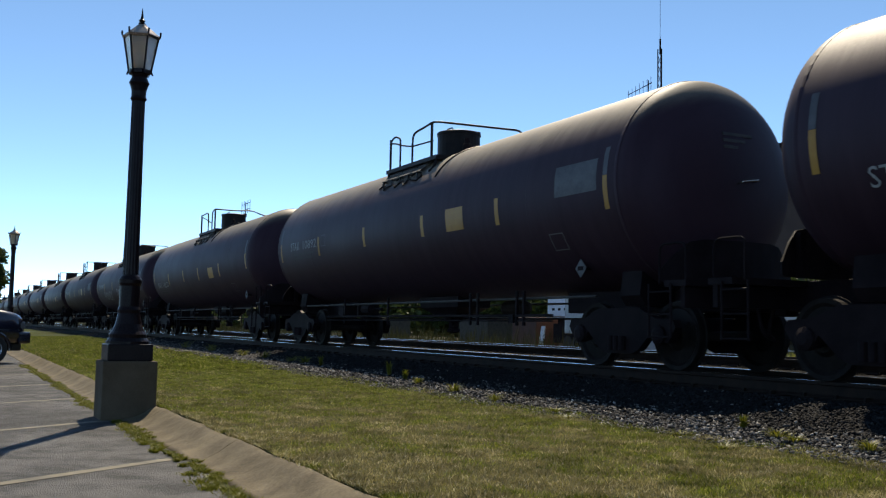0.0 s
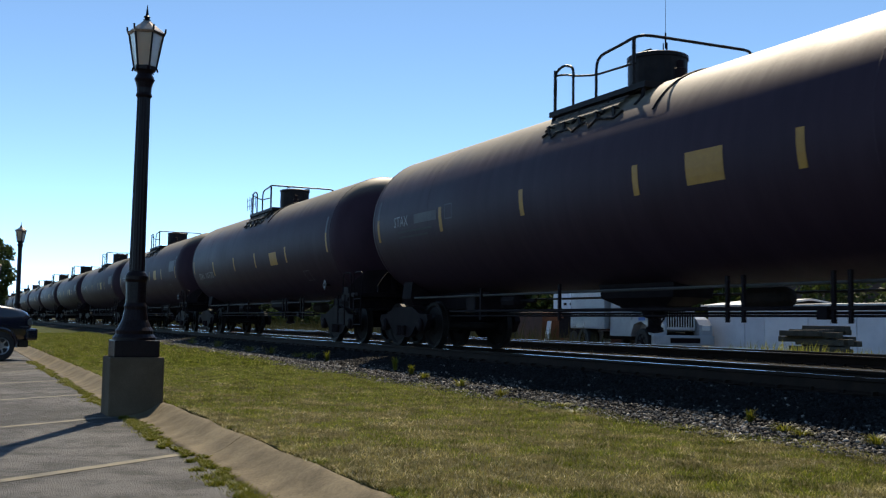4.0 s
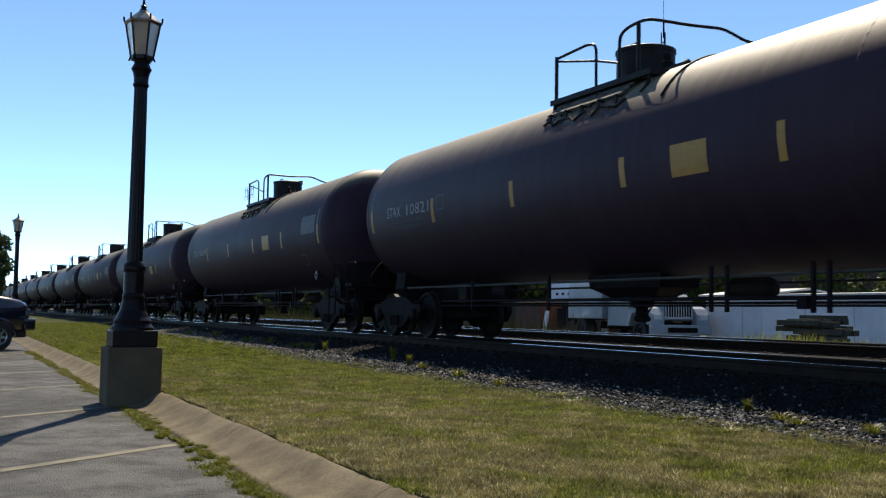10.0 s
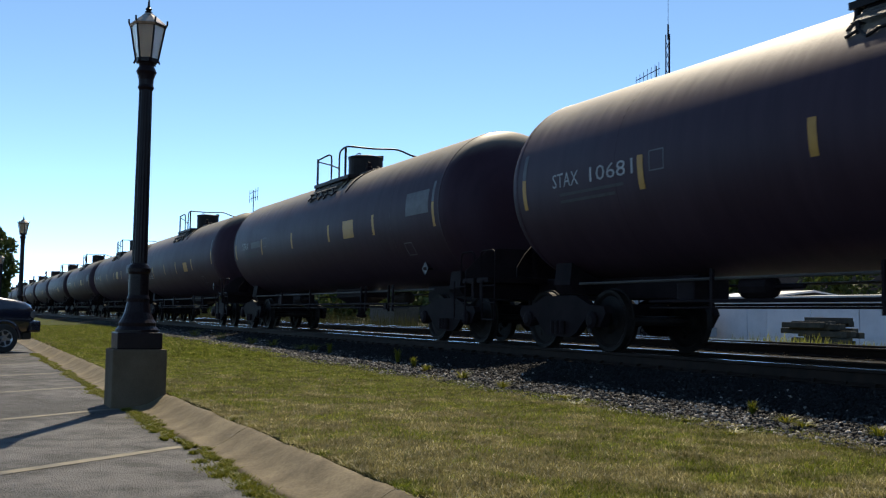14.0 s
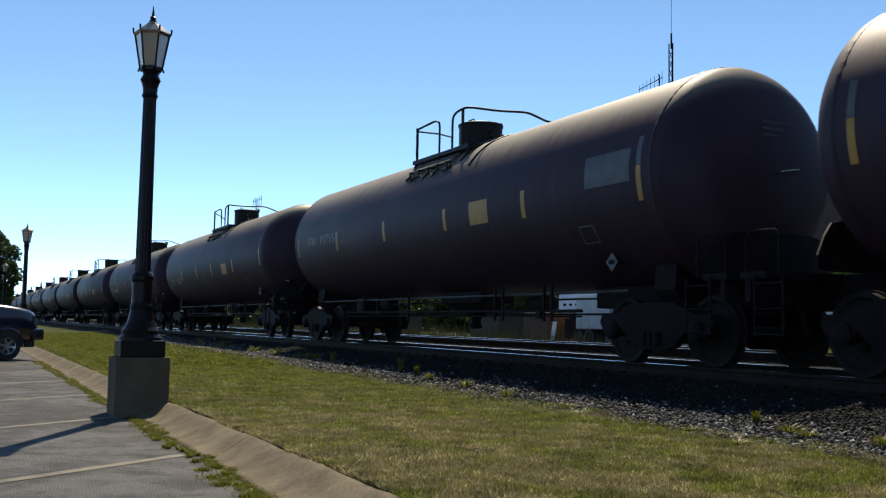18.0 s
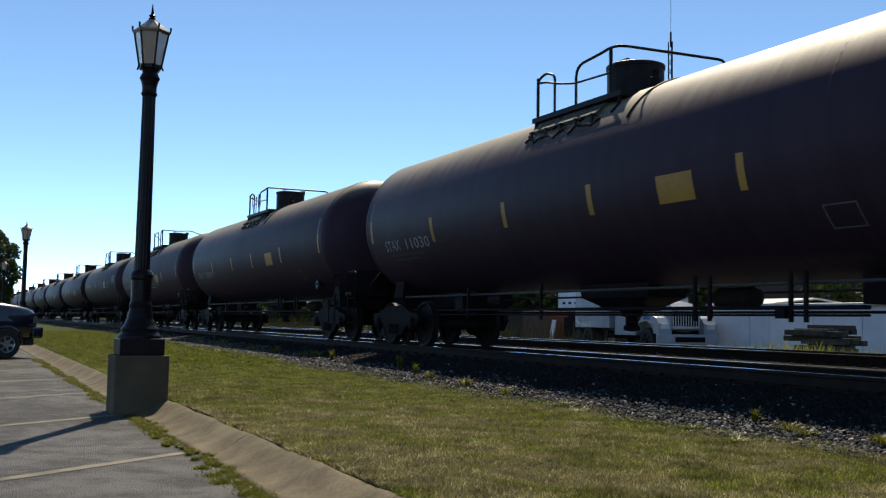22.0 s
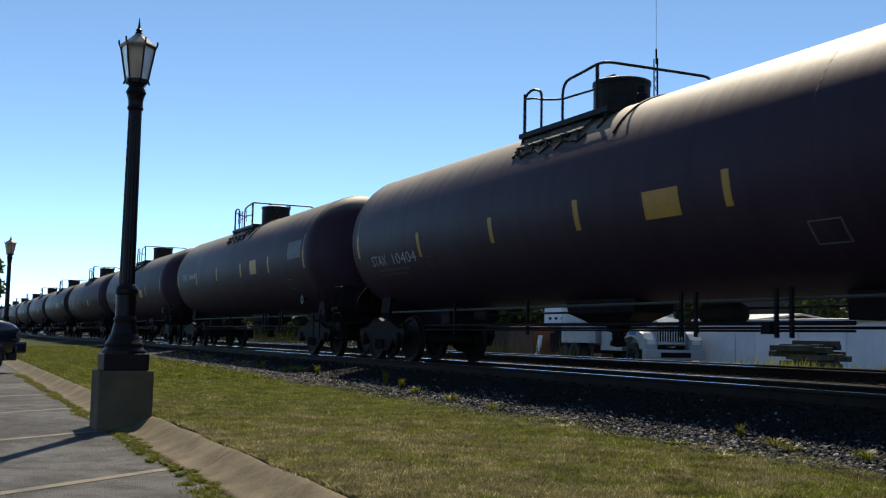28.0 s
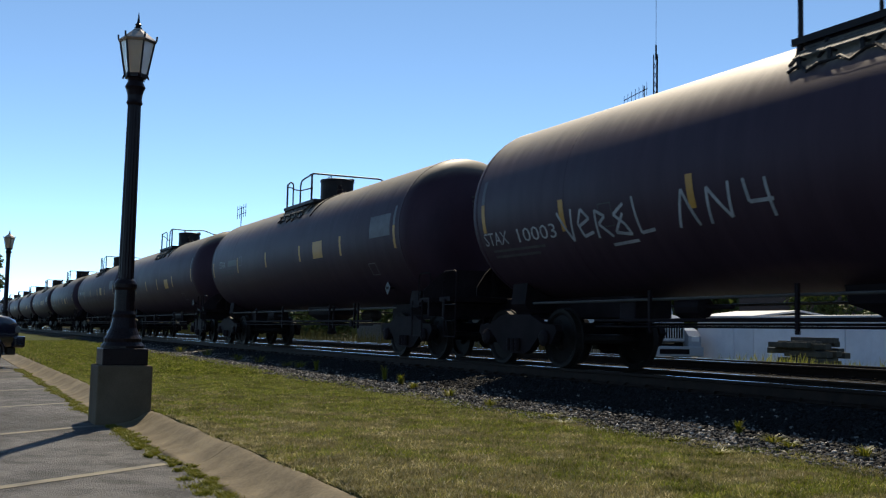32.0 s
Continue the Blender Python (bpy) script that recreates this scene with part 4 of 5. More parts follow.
# cars whose markings stand apart from the rest, in metres
VARIANT = {-16: -0.25, -3: -0.5, 3: -0.7}
MARKS = ("reflective_stripe", "owner_letters", "car_number", "weight_line", "lettering_bar")
MODELS = {(k, w): tank_car(k, w) for k in ("low", "high") for w in (False, True)}
USED = set()
CARS = []
SCRAWLS = {
    1: [[[(0, 0), (0.1, 1), (0.5, 0.95), (0.55, 0.6), (0.05, 0.45)], [(0.75, 0.1), (0.7, 0.8), (1.05, 0.9), (1.1, 0.15), (0.75, 0.1)], [(1.25, 0), (1.3, 1), (1.55, 0.4), (1.8, 1), (1.85, 0)], [(2.5, 0.05), (2.05, 0), (2.1, 1), (2.5, 0.95)], [(2.08, 0.5), (2.4, 0.5)], [(2.6, 1), (3.1, 0)], [(2.6, 0), (3.1, 1)]], ((-4.7, -35, 0.85, 0.48), (-0.2, -37, 0.8, 0.6))],
    2: [[[(0, 0.9), (0.1, 0), (0.5, 0.05)], [(0.6, 0.1), (0.8, 0.9), (1.0, 0.1)], [(1.2, 0), (1.2, 0.9), (1.6, 0.6), (1.2, 0.4)], [(1.9, 0), (1.9, 0.8)], [(2.1, 0.2), (2.5, 0.8), (2.6, 0.1)]], ((-3.2, -27, 0.7, 0.5),)],
    3: [[[(0, 0), (0, 0.9), (0.5, 0), (0.5, 1)], [(1.1, 0.1), (0.75, 0.3), (1.1, 0.6), (0.8, 0.7), (0.7, 0.1), (1.1, 0)], [(1.3, 0), (1.35, 0.9), (1.7, 0.6), (1.4, 0.4), (1.8, 0)], [(2.0, 0.2), (2.2, 0.9), (2.6, 0.5), (2.3, 0), (2.0, 0.2)], [(2.9, 0.9), (2.9, 0), (3.4, 0)], [(0, -0.25), (2.2, -0.2)]], ((-4.75, -26, 0.5, 0.46), (-2.95, -25, 0.4, 0.36), (-1.85, -9, 0.32, 0.26), (0.5, -24, 0.72, 0.45))],
    4: [[[(0, 0.9), (0.35, 0), (0.45, 0.95)], [(0.6, 0.4), (0.95, 0.6), (0.75, 0.9), (0.6, 0.5), (0.7, 0.1), (1.0, 0.2)], [(1.1, 0), (1.15, 0.8), (1.4, 0.6), (1.2, 0.4), (1.5, 0)], [(1.95, 0.85), (1.65, 0.6), (1.9, 0.3), (2.0, 0.0), (1.6, 0.1), (1.9, 0.6)], [(2.2, 1), (2.25, 0), (2.6, 0.05)], [(3.2, 0), (3.4, 0.95), (3.65, 0.0)], [(3.9, 0), (3.95, 0.9), (4.35, 0.1), (4.4, 0.95)], [(4.7, 0.95), (4.75, 0.4), (5.2, 0.4)], [(5.1, 0.9), (5.15, 0)], [(1.4, -0.25), (2.1, -0.2)]], ((-5.1, -28.5, 0.8, 0.5),)],
}
SCRAWL_MESH = {k: [finish("spray_stroke", scrawl([one], *pl_, 0.04 if k == 1 else 0.023), M_DIM if k == 2 else M_SPRAY) for pl_ in places for one in st] for k, (st, places) in SCRAWLS.items()}
for i, (kind, num, tag) in enumerate(TRAIN):
    sort = (kind, i in WIDE)
    if sort in USED:
        car = copy_thing(MODELS[sort], Matrix())
    else:
        car = MODELS[sort]
        USED.add(sort)
    CARS.append(car)
PLACES = {"low": (-6.62, -4.5, -20.5, 0.22), "high": (-6.42, -4.48, -2.4, 0.21)}   # from, to, angle and height of the lettering
OWNER = {k: lettering("STAX", a, a + (b_ - a) * 0.345, c_, d_) for k, (a, b_, c_, d_) in PLACES.items()}
for me in OWNER.values():
    me.materials.append(M_LETTER)
for i, (kind, num, tag) in enumerate(TRAIN):
    car = CARS[i]
    x0, x1, am, hi_ = PLACES[kind]
    part("owner_letters", OWNER[kind], None, car, "white stencilled letters")
    if num:
        part("car_number", lettering(num, x0 + (x1 - x0) * 0.49, x1, am, hi_), None, car, "white stencilled car number").data.materials.append(M_LETTER)
    else:
        part("lettering_bar", decal(x0 + (x1 - x0) * 0.49, x1, am - 3.5, am + 3.5), M_FAINT, car, "faded row of lettering")
    for k in range(2):
        part("weight_line", decal(x0 + 0.15, x0 + 1.7 - 0.2 * k, am - 9 - 4 * k, am - 7.4 - 4 * k), M_DIM, car, "faded line of small lettering")
    if kind == "high":
        part("plate_square", outline(-4.15, -3.85, -7, 3.5), M_FAINT, car)
    else:
        part("plate_square", outline(-4.1, -3.8, -23, -10), M_DIM, car)
    for me in SCRAWL_MESH.get(tag, ()):
        part("spray_stroke", me, None, car, "white spray-paint stroke")
    marks_by = VARIANT.get(i - HEAD, 0.0)
    for o in car.children:
        if marks_by and o.name.startswith(MARKS) and -7 < o.data.vertices[0].co.x < 0:
            o.location.x += marks_by


# ------------------------------------------------------------------ grass, weeds and stones
rng = np.random.default_rng(7)


def blades(name, x, y, z, h, w, lean, mat, label, category):
    """Many single blades, each a thin bent triangle."""
    n = len(x)
    a = rng.uniform(0, 2 * np.pi, n)
    b = rng.uniform(0, 2 * np.pi, n)
    base = np.stack([x, y, z], 1)
    side = np.stack([np.cos(a), np.sin(a), np.zeros(n)], 1) * (w / 2)[:, None]
    tip = base + np.stack([np.cos(b) * lean * h, np.sin(b) * lean * h, h], 1)
    mid = base + (tip - base) * 0.55 + np.stack([np.zeros(n), np.zeros(n), h * 0.1], 1)
    co = np.stack([base - side, base + side, mid + side * 0.7, mid - side * 0.7, tip], 1).reshape(-1, 3)
    k = (np.arange(n) * 5)[:, None]
    tri = np.concatenate([k + [0, 1, 2], k + [0, 2, 3], k + [3, 2, 4]], 1).reshape(-1, 3)
    ob = new(name, raw_tris(name, co, tri, mat))
    return tagged(ob, label, category, "", "stuff")


def lawn_points(n, x0, x1, power):
    x = x1 - (x1 - x0) * rng.uniform(0, 1, n) ** power
    u = rng.uniform(0, 1, n)
    y = KERB_Y1 - 0.02 + u * (lawn_edge(x) + 0.1 - KERB_Y1)
    return x, y


x, y = lawn_points(310000, -26, -3.2, 1.75)
keep = rng.uniform(0, 1, len(x)) < 0.84 + 0.16 * np.sin(x * 2.1 + 1.3 * np.sin(y * 2.7)) * np.sin(y * 3.1 + x)
x, y = x[keep], y[keep]
blades("lawn_grass", x, y, lawn_z(x, y) - 0.005, rng.uniform(0.01, 0.036, len(x)), rng.uniform(0.003, 0.0075, len(x)) * (1 + np.clip((-x - 9) / 14, 0, 1)), rng.uniform(0.3, 1.3, len(x)), M_BLADE,
       "short mown grass, green with dry straw patches", "grass")
x, y = lawn_points(70000, -60, -20, 1.3)
blades("far_lawn_grass", x, y, lawn_z(x, y) - 0.005, rng.uniform(0.03, 0.06, len(x)), rng.uniform(0.01, 0.022, len(x)), rng.uniform(0.2, 1.0, len(x)), M_BLADE,
       "short mown grass farther along the strip", "grass")


x = rng.uniform(-3.4, 8.0, 20000)
y = KERB_Y1 - 0.02 + rng.uniform(0, 1, 20000) * (lawn_edge(x) + 0.1 - KERB_Y1)
blades("side_lawn_grass", x, y, lawn_z(x, y) - 0.005, rng.uniform(0.012, 0.05, len(x)), rng.uniform(0.006, 0.014, len(x)), rng.uniform(0.3, 1.5, len(x)), M_BLADE,
       "short mown grass on the near end of the strip", "grass")


def clumps(cx, cy, cz, r, n):
    """Points strewn round clump centres."""
    i = rng.integers(0, len(cx), n)
    a, d = rng.uniform(0, 2 * np.pi, n), np.abs(rng.normal(0, 0.5, n))
    return cx[i] + np.cos(a) * d * r[i], cy[i] + np.sin(a) * d * r[i] * 0.7, cz[i], i


# green weeds along the foot and the top of the kerb
cx = np.concatenate([np.linspace(-3.3, -11.35, 110), np.linspace(-12.3, -26, 120)])
cy = KERB_Y0 - 0.05 + rng.normal(0, 0.045, len(cx)) + 0.03 * np.sin(cx * 2.3)
x, y, z, i = clumps(cx, cy, np.full(len(cx), LOT_Z), rng.uniform(0.05, 0.15, len(cx)) * (0.75 + 0.45 * np.sin(cx * 1.7)), 52000)
y = np.minimum(y, KERB_Y0 + 0.05)
blades("kerb_weeds", x, y, z, rng.uniform(0.008, 0.035, len(x)), rng.uniform(0.004, 0.010, len(x)), rng.uniform(0.6, 2.0, len(x)), M_WEED, "bright green weeds along the foot of the kerb", "weeds")
cx = -3.3 - 20 * rng.uniform(0, 1, 260) ** 1.4
cy = KERB_Y1 + 0.005 + np.abs(rng.normal(0, 0.035, 260))
x, y, z, i = clumps(cx, cy, np.full(260, KERB_Z), rng.uniform(0.05, 0.16, 260), 16000)
y = np.maximum(y, KERB_Y1 - 0.02 + 0.02 * np.sin(x * 3.1))
blades("kerb_top_grass", x, y, z, rng.uniform(0.02, 0.06, len(x)) * 0.65, rng.uniform(0.005, 0.011, len(x)), rng.uniform(0.6, 1.8, len(x)), M_BLADE, "green grass tufts along the top of the kerb", "grass")


def tuft(x, y, z, size, n, tall):
    """One leafy weed of arching leaves."""
    a = rng.uniform(0, 2 * np.pi, n)
    rad = rng.uniform(0, 0.3, n) * size
    h = rng.uniform(0.15, 1.0, n) * tall
    base = np.stack([np.cos(a) * rad, np.sin(a) * rad, np.zeros(n)], 1)
    out = np.stack([np.cos(a), np.sin(a), np.zeros(n)], 1)
    side = np.stack([-np.sin(a), np.cos(a), np.zeros(n)], 1) * rng.uniform(0.003, 0.008, n)[:, None]
    up = np.stack([np.zeros(n), np.zeros(n), h], 1)
    mid = base + out * (size * 0.35 * rng.uniform(0.4, 1, n))[:, None] + up * 0.75
    tip = base + out * (size * rng.uniform(0.5, 1, n))[:, None] + up
    co = np.stack([base - side * 0.5, base + side * 0.5, mid + side, mid - side, tip], 1).reshape(-1, 3)
    k = (np.arange(n) * 5)[:, None]
    tri = np.concatenate([k + [0, 1, 2], k + [0, 2, 3], k + [3, 2, 4]], 1).reshape(-1, 3)
    ob = new("weed", raw_tris("weed", co, tri, M_WEED))
    ob.location = (x, y, z)
    return tagged(ob, "leafy green weed growing in the gravel edge", "weed", "", "stuff")


for wx, wy, ws, wt in ((-6.3, 6.42, 0.18, 0.09), (-6.05, 6.35, 0.15, 0.07), (-5.35, 6.4, 0.15, 0.1), (-4.95, 6.4, 0.07, 0.12), (-6.9, 6.6, 0.07, 0.14), (-7.0, 5.95, 0.18, 0.05), (-6.2, 5.7, 0.2, 0.06),
                       (-10.8, 6.2, 0.17, 0.12), (-12.3, 6.4, 0.19, 0.14), (-9.3, 6.1, 0.22, 0.07), (-8.7, 5.85, 0.2, 0.06), (-15.6, 6.85, 0.1, 0.28), (-14.6, 6.7, 0.09, 0.2), (-13.8, 6.55, 0.14, 0.12),
                       (-19.2, 6.9, 0.1, 0.26), (-20.5, 7.0, 0.28, 0.18), (-21.3, 6.95, 0.28, 0.16), (-23.4, 6.95, 0.28, 0.22), (-25.3, 6.95, 0.28, 0.2), (-29.0, 7.0, 0.38, 0.28), (-32.5, 7.0, 0.38, 0.28), (-7.9, 5.75, 0.22, 0.05), (-4.8, 5.45, 0.2, 0.06)):
    tuft(wx, wy, float(bed_z(wy)), ws, 90, wt)


def stones(name, x, y, r, label, mat):
    """Broken stones: squashed, twisted six-corner lumps."""
    n = len(x)
    d = np.array([(1, 0, 0), (-0.5, 0.87, 0), (-0.5, -0.87, 0), (0.45, 0.6, 0.75), (0.4, -0.7, 0.8), (-0.8, 0.1, 0.7), (0, 0, -0.7)])
    co = d[None] * r[:, None, None] * rng.uniform(0.65, 1.3, (n, 7, 1))
    a = rng.uniform(0, 2 * np.pi, n)
    c, s = np.cos(a)[:, None], np.sin(a)[:, None]
    t = rng.uniform(-0.7, 0.7, n)
    ct, st = np.cos(t)[:, None], np.sin(t)[:, None]
    X, Y, Z = co[..., 0], co[..., 1], co[..., 2]
    Y, Z = Y * ct - Z * st, Y * st + Z * ct
    co = np.stack([X * c - Y * s, X * s + Y * c, Z], -1)
    co += np.stack([x, y, bed_z(y) + r * 0.35 - np.where((y > 8.15) & (y < 15.3), 0.045, 0)], 1)[:, None]
    tri0 = np.array([(3, 4, 0), (3, 5, 4), (0, 1, 3), (1, 5, 3), (1, 2, 5), (2, 4, 5), (2, 0, 4), (6, 1, 0), (6, 2, 1), (6, 0, 2)])
    tri = (np.arange(n) * 7)[:, None, None] + tri0[None]
    ob = new(name, raw_tris(name, co.reshape(-1, 3), tri.reshape(-1, 3), mat))
    return tagged(ob, label, "gravel", "", "stuff")


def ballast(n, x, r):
    """Shoulder stones: pale at the foot, the train's shadow painted in towards the rails."""
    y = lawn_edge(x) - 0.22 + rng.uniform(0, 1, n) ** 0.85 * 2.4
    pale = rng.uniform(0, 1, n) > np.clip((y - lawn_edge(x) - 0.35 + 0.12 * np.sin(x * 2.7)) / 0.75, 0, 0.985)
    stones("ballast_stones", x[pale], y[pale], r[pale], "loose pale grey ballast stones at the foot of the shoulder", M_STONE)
    stones("grimy_ballast_stones", x[~pale], y[~pale], r[~pale], "ballast stones painted in a dark shadow tone beside the rails", M_SHADED_STONE)


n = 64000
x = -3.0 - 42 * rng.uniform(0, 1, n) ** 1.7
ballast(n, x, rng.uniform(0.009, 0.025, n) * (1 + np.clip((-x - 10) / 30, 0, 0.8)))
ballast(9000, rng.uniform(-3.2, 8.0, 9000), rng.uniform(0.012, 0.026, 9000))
n = 9000
x, y = rng.uniform(-40, -6, n), rng.uniform(8.0, 15.4, n)
stones("track_stones", x, y, rng.uniform(0.025, 0.045, n), "ballast stones painted in a dark shadow tone between the rails", M_SHADED_STONE)

# ------------------------------------------------------------------ tree and woods
def crown(name, blobs, n, size, mat, parent=None, label=""):
    """Leaves strewn over uneven clumps."""
    bl = np.array(blobs)
    i = rng.choice(len(bl), n, p=(bl[:, 3] ** 2) / (bl[:, 3] ** 2).sum())
    d = rng.normal(0, 1, (n, 3))
    d /= np.linalg.norm(d, axis=1)[:, None]
    p = bl[i, :3] + d * (bl[i, 3] * rng.uniform(0.55, 1.08, n))[:, None] * [1, 1, 0.85]
    a, b = rng.normal(0, 1, (n, 3)), rng.normal(0, 1, (n, 3))
    a /= np.linalg.norm(a, axis=1)[:, None]
    b = np.cross(a, b)
    b /= np.linalg.norm(b, axis=1)[:, None]
    s = rng.uniform(0.6, 1.3, n)[:, None] * size
    co = np.stack([p - a * s, p + b * s * 0.5, p + a * s, p - b * s * 0.5], 1).reshape(-1, 3)
    k = (np.arange(n) * 4)[:, None]
    tri = np.concatenate([k + [0, 1, 2], k + [0, 2, 3]], 1).reshape(-1, 3)
    me = raw_tris(name, co, tri, mat)
    ob = new(name, me)
    if parent:
        ob.parent = parent
    if label:
        tagged(ob, label)
    return ob


def tree(at, high, wide, n, size):
    t_ = thing("tree", "broad leafy green tree beyond the parking lot", "tree", at=at)
    b = bmesh.new()
    tube([(0, 0, -0.3), (0.1, 0, high * 0.2), (0, 0.1, high * 0.45), (0.1, 0, high * 0.7)], 0.22, 9, b)
    blobs = []
    for k in range(48):
        a, r, z = random.uniform(0, 6.28), wide * math.sqrt(random.uniform(0.02, 1)) * 0.8, random.uniform(0.3, 0.98)
        sh = math.sin(math.pi * min(1, z * 0.95)) ** 0.6
        blobs.append((math.cos(a) * r * sh, math.sin(a) * r * sh, high * z, wide * random.uniform(0.17, 0.33)))
    part("trunk", b, M_BARK, t_)
    for bl in blobs[:9]:
        part("limb", tube([(0, 0, high * 0.3), (bl[0] * 0.4, bl[1] * 0.4, high * 0.3 + (bl[2] - high * 0.3) * 0.6), bl[:3]], 0.05, 6), M_BARK, t_)
    crown("crown", blobs, n, size, M_LEAF, t_)
    return t_


tree(pose(-80, 0.9, -0.7), 7.1, 3.5, 26000, 0.17)
tree(pose(-92, -2.5, -0.7), 7.6, 4.0, 18000, 0.2)
wb = []
for k in range(170):
    wx = -400 + k * 2.6 + random.uniform(-2, 2)
    hh = random.uniform(0.75, 1.2) * float(np.interp(wx, [-400, -230, -130, 40], [5, 9, 12, 12]))
    wb.append((wx, 72 + random.uniform(-6, 8), hh * 0.45 - 0.7, hh * 0.55))
tagged(crown("far_woods", wb, 90000, 0.65, M_LEAF), "low dark green tree line behind the yard", "trees", "", "stuff")
yb = [(-36 + k * 0.95 + random.uniform(-0.5, 0.5), 39 + random.uniform(-1.5, 1.5), random.uniform(0.8, 3.6), random.uniform(0.9, 1.5)) for k in range(40)]
tagged(crown("yard_bushes", yb, 16000, 0.16, M_LEAF), "green bushes behind the white sheds", "bushes", "", "stuff")

# ------------------------------------------------------------------ yard behind the tracks
M_WHITE = plain("weathered_white_sheet", (0.64, 0.67, 0.73), (0.77, 0.8, 0.86), 0.55, 0.0, 1.5, 30, 0.1)
M_ROOF = plain("white_roof_sheet", (0.42, 0.42, 0.42), (0.54, 0.54, 0.54), 0.45, 0.0, 1.5, 30, 0.1)
M_OLD = plain("old_timber", (0.03, 0.03, 0.024), (0.075, 0.07, 0.055), 0.85, 0.0, 4, 40, 0.3, 0.01, 0.4)
M_RUSTY = plain("rust_red_paint", (0.045, 0.016, 0.008), (0.085, 0.03, 0.015), 0.7, 0.0, 2, 30, 0.2)
M_TYRE = plain("tyre_rubber", (0.012, 0.012, 0.012), (0.025, 0.024, 0.023), 0.8, 0.0, 6, 60)
M_CHROME = plain("chrome_trim", (0.5, 0.5, 0.5), (0.65, 0.65, 0.65), 0.18, 1.0, 5, 60, 0.02)
M_TRUCKW = plain("white_truck_paint", (0.27, 0.285, 0.31), (0.36, 0.375, 0.4), 0.3, 0.0, 1.5, 30, 0.05, coat=0.4)
M_NAVY = plain("dark_navy_car_paint", (0.006, 0.008, 0.018), (0.01, 0.013, 0.026), 0.22, 0.0, 2, 40, 0.03, coat=0.8)
M_GLASS, gnt, gb = nodes_of("dark_vehicle_glass")
gb.inputs["Base Color"].default_value = (0.02, 0.025, 0.03, 1)
gb.inputs["Roughness"].default_value = 0.06
M_RED = plain("red_marking", (0.5, 0.03, 0.025), (0.6, 0.05, 0.04), 0.5)
M_BLUE = plain("blue_marking", (0.03, 0.08, 0.3), (0.05, 0.12, 0.38), 0.5)
M_BRICK = plain("dull_brick_wall", (0.035, 0.022, 0.018), (0.06, 0.038, 0.03), 0.85, 0.0, 0.6, 14, 0.3)
M_RIM = plain("silver_wheel_rim", (0.3, 0.3, 0.31), (0.42, 0.42, 0.43), 0.3, 0.6, 5, 50, 0.05)
M_SMOKED = plain("smoked_lamp_glass", (0.06, 0.062, 0.068), (0.11, 0.112, 0.12), 0.12, 0.0, 5, 50, 0.03)
M_LENS = plain("lamp_lens", (0.55, 0.55, 0.55), (0.7, 0.7, 0.7), 0.12, 0.0, 5, 50, 0.05)


def shed(x0, x1, y0, depth, z1, ridge):
    """A low white shed: sheeted walls and a shallow white roof."""
    s_ = thing("storage_shed", "low white sheet-metal storage shed with a shallow white roof", "shed", "white sheds in the yard")
    n = max(3, int((x1 - x0) / 1.15))
    w = (x1 - x0) / n
    for k in range(n):
        part("wall_panel", boxes((x0 + k * w + 0.012, x0 + (k + 1) * w - 0.012, y0 - 0.02 * (k % 2), y0 + 0.06, -0.78, z1)), M_WHITE, s_)
    part("wall", boxes((x0, x0 + 0.1, y0 + 0.06, y0 + depth, -0.78, z1), (x1 - 0.1, x1, y0 + 0.06, y0 + depth, -0.78, z1), (x0, x1, y0 + depth, y0 + depth + 0.08, -0.78, z1)), M_WHITE, s_)
    b = bmesh.new()
    sec = [(y0 - 0.25, z1), (y0 + depth / 2, z1 + ridge), (y0 + depth + 0.25, z1), (y0 + depth + 0.25, z1 + 0.07), (y0 + depth / 2, z1 + ridge + 0.08), (y0 - 0.25, z1 + 0.07)]
    ring_loft(b, [[(x_, y_, z_) for y_, z_ in sec] for x_ in (x0 - 0.2, x1 + 0.2)])
    part("roof", b, M_ROOF, s_, "sunlit white roof")
    return s_


shed(-33.9, -30.5, 30.0, 5.0, 1.45, 0.3)
shed(-30.2, -21.0, 29.7, 6.0, 1.42, 0.12)
shed(-20.5, -9.0, 29.7, 6.0, 1.45, 0.16)
shed(-8.5, 4.0, 30.0, 6.0, 1.45, 0.14)

big = thing("warehouse", "tall dull brick warehouse behind the yard", "building")
part("wall", boxes((-48, -12, 46, 46.4, -0.8, 12.2), (-48, -47.6, 46.4, 62, -0.8, 12.2), (-12.4, -12, 46.4, 62, -0.8, 12.2), (-48, -12, 62, 62.4, -0.8, 12.2)), M_BRICK, big)
part("roof", boxes((-48.3, -11.7, 45.7, 62.7, 12.2, 12.45)), M_STEEL, big)

# stacked old ties and tall weeds before the shed
stack = thing("timber_stack", "stack of weathered old timbers among weeds", "timber stack")
for lay in range(5):
    for k in range(4):
        part("timber", boxes((-25.45 + 0.25 * (lay % 3) + 0.2 * random.random(), -22.9 + 0.3 * random.random() - 0.15 * lay, 25.6 + k * 0.3, 25.86 + k * 0.3, -0.5 + lay * 0.22, -0.31 + lay * 0.22), bevel=0.015), M_OLD, stack).rotation_euler = (0, random.uniform(-0.004, 0.004), random.uniform(-0.006, 0.006))
for k in (-25.3, -23.6):
    part("bearer", boxes((k, k + 0.2, 25.5, 26.9, -0.76, -0.5)), M_OLD, stack)


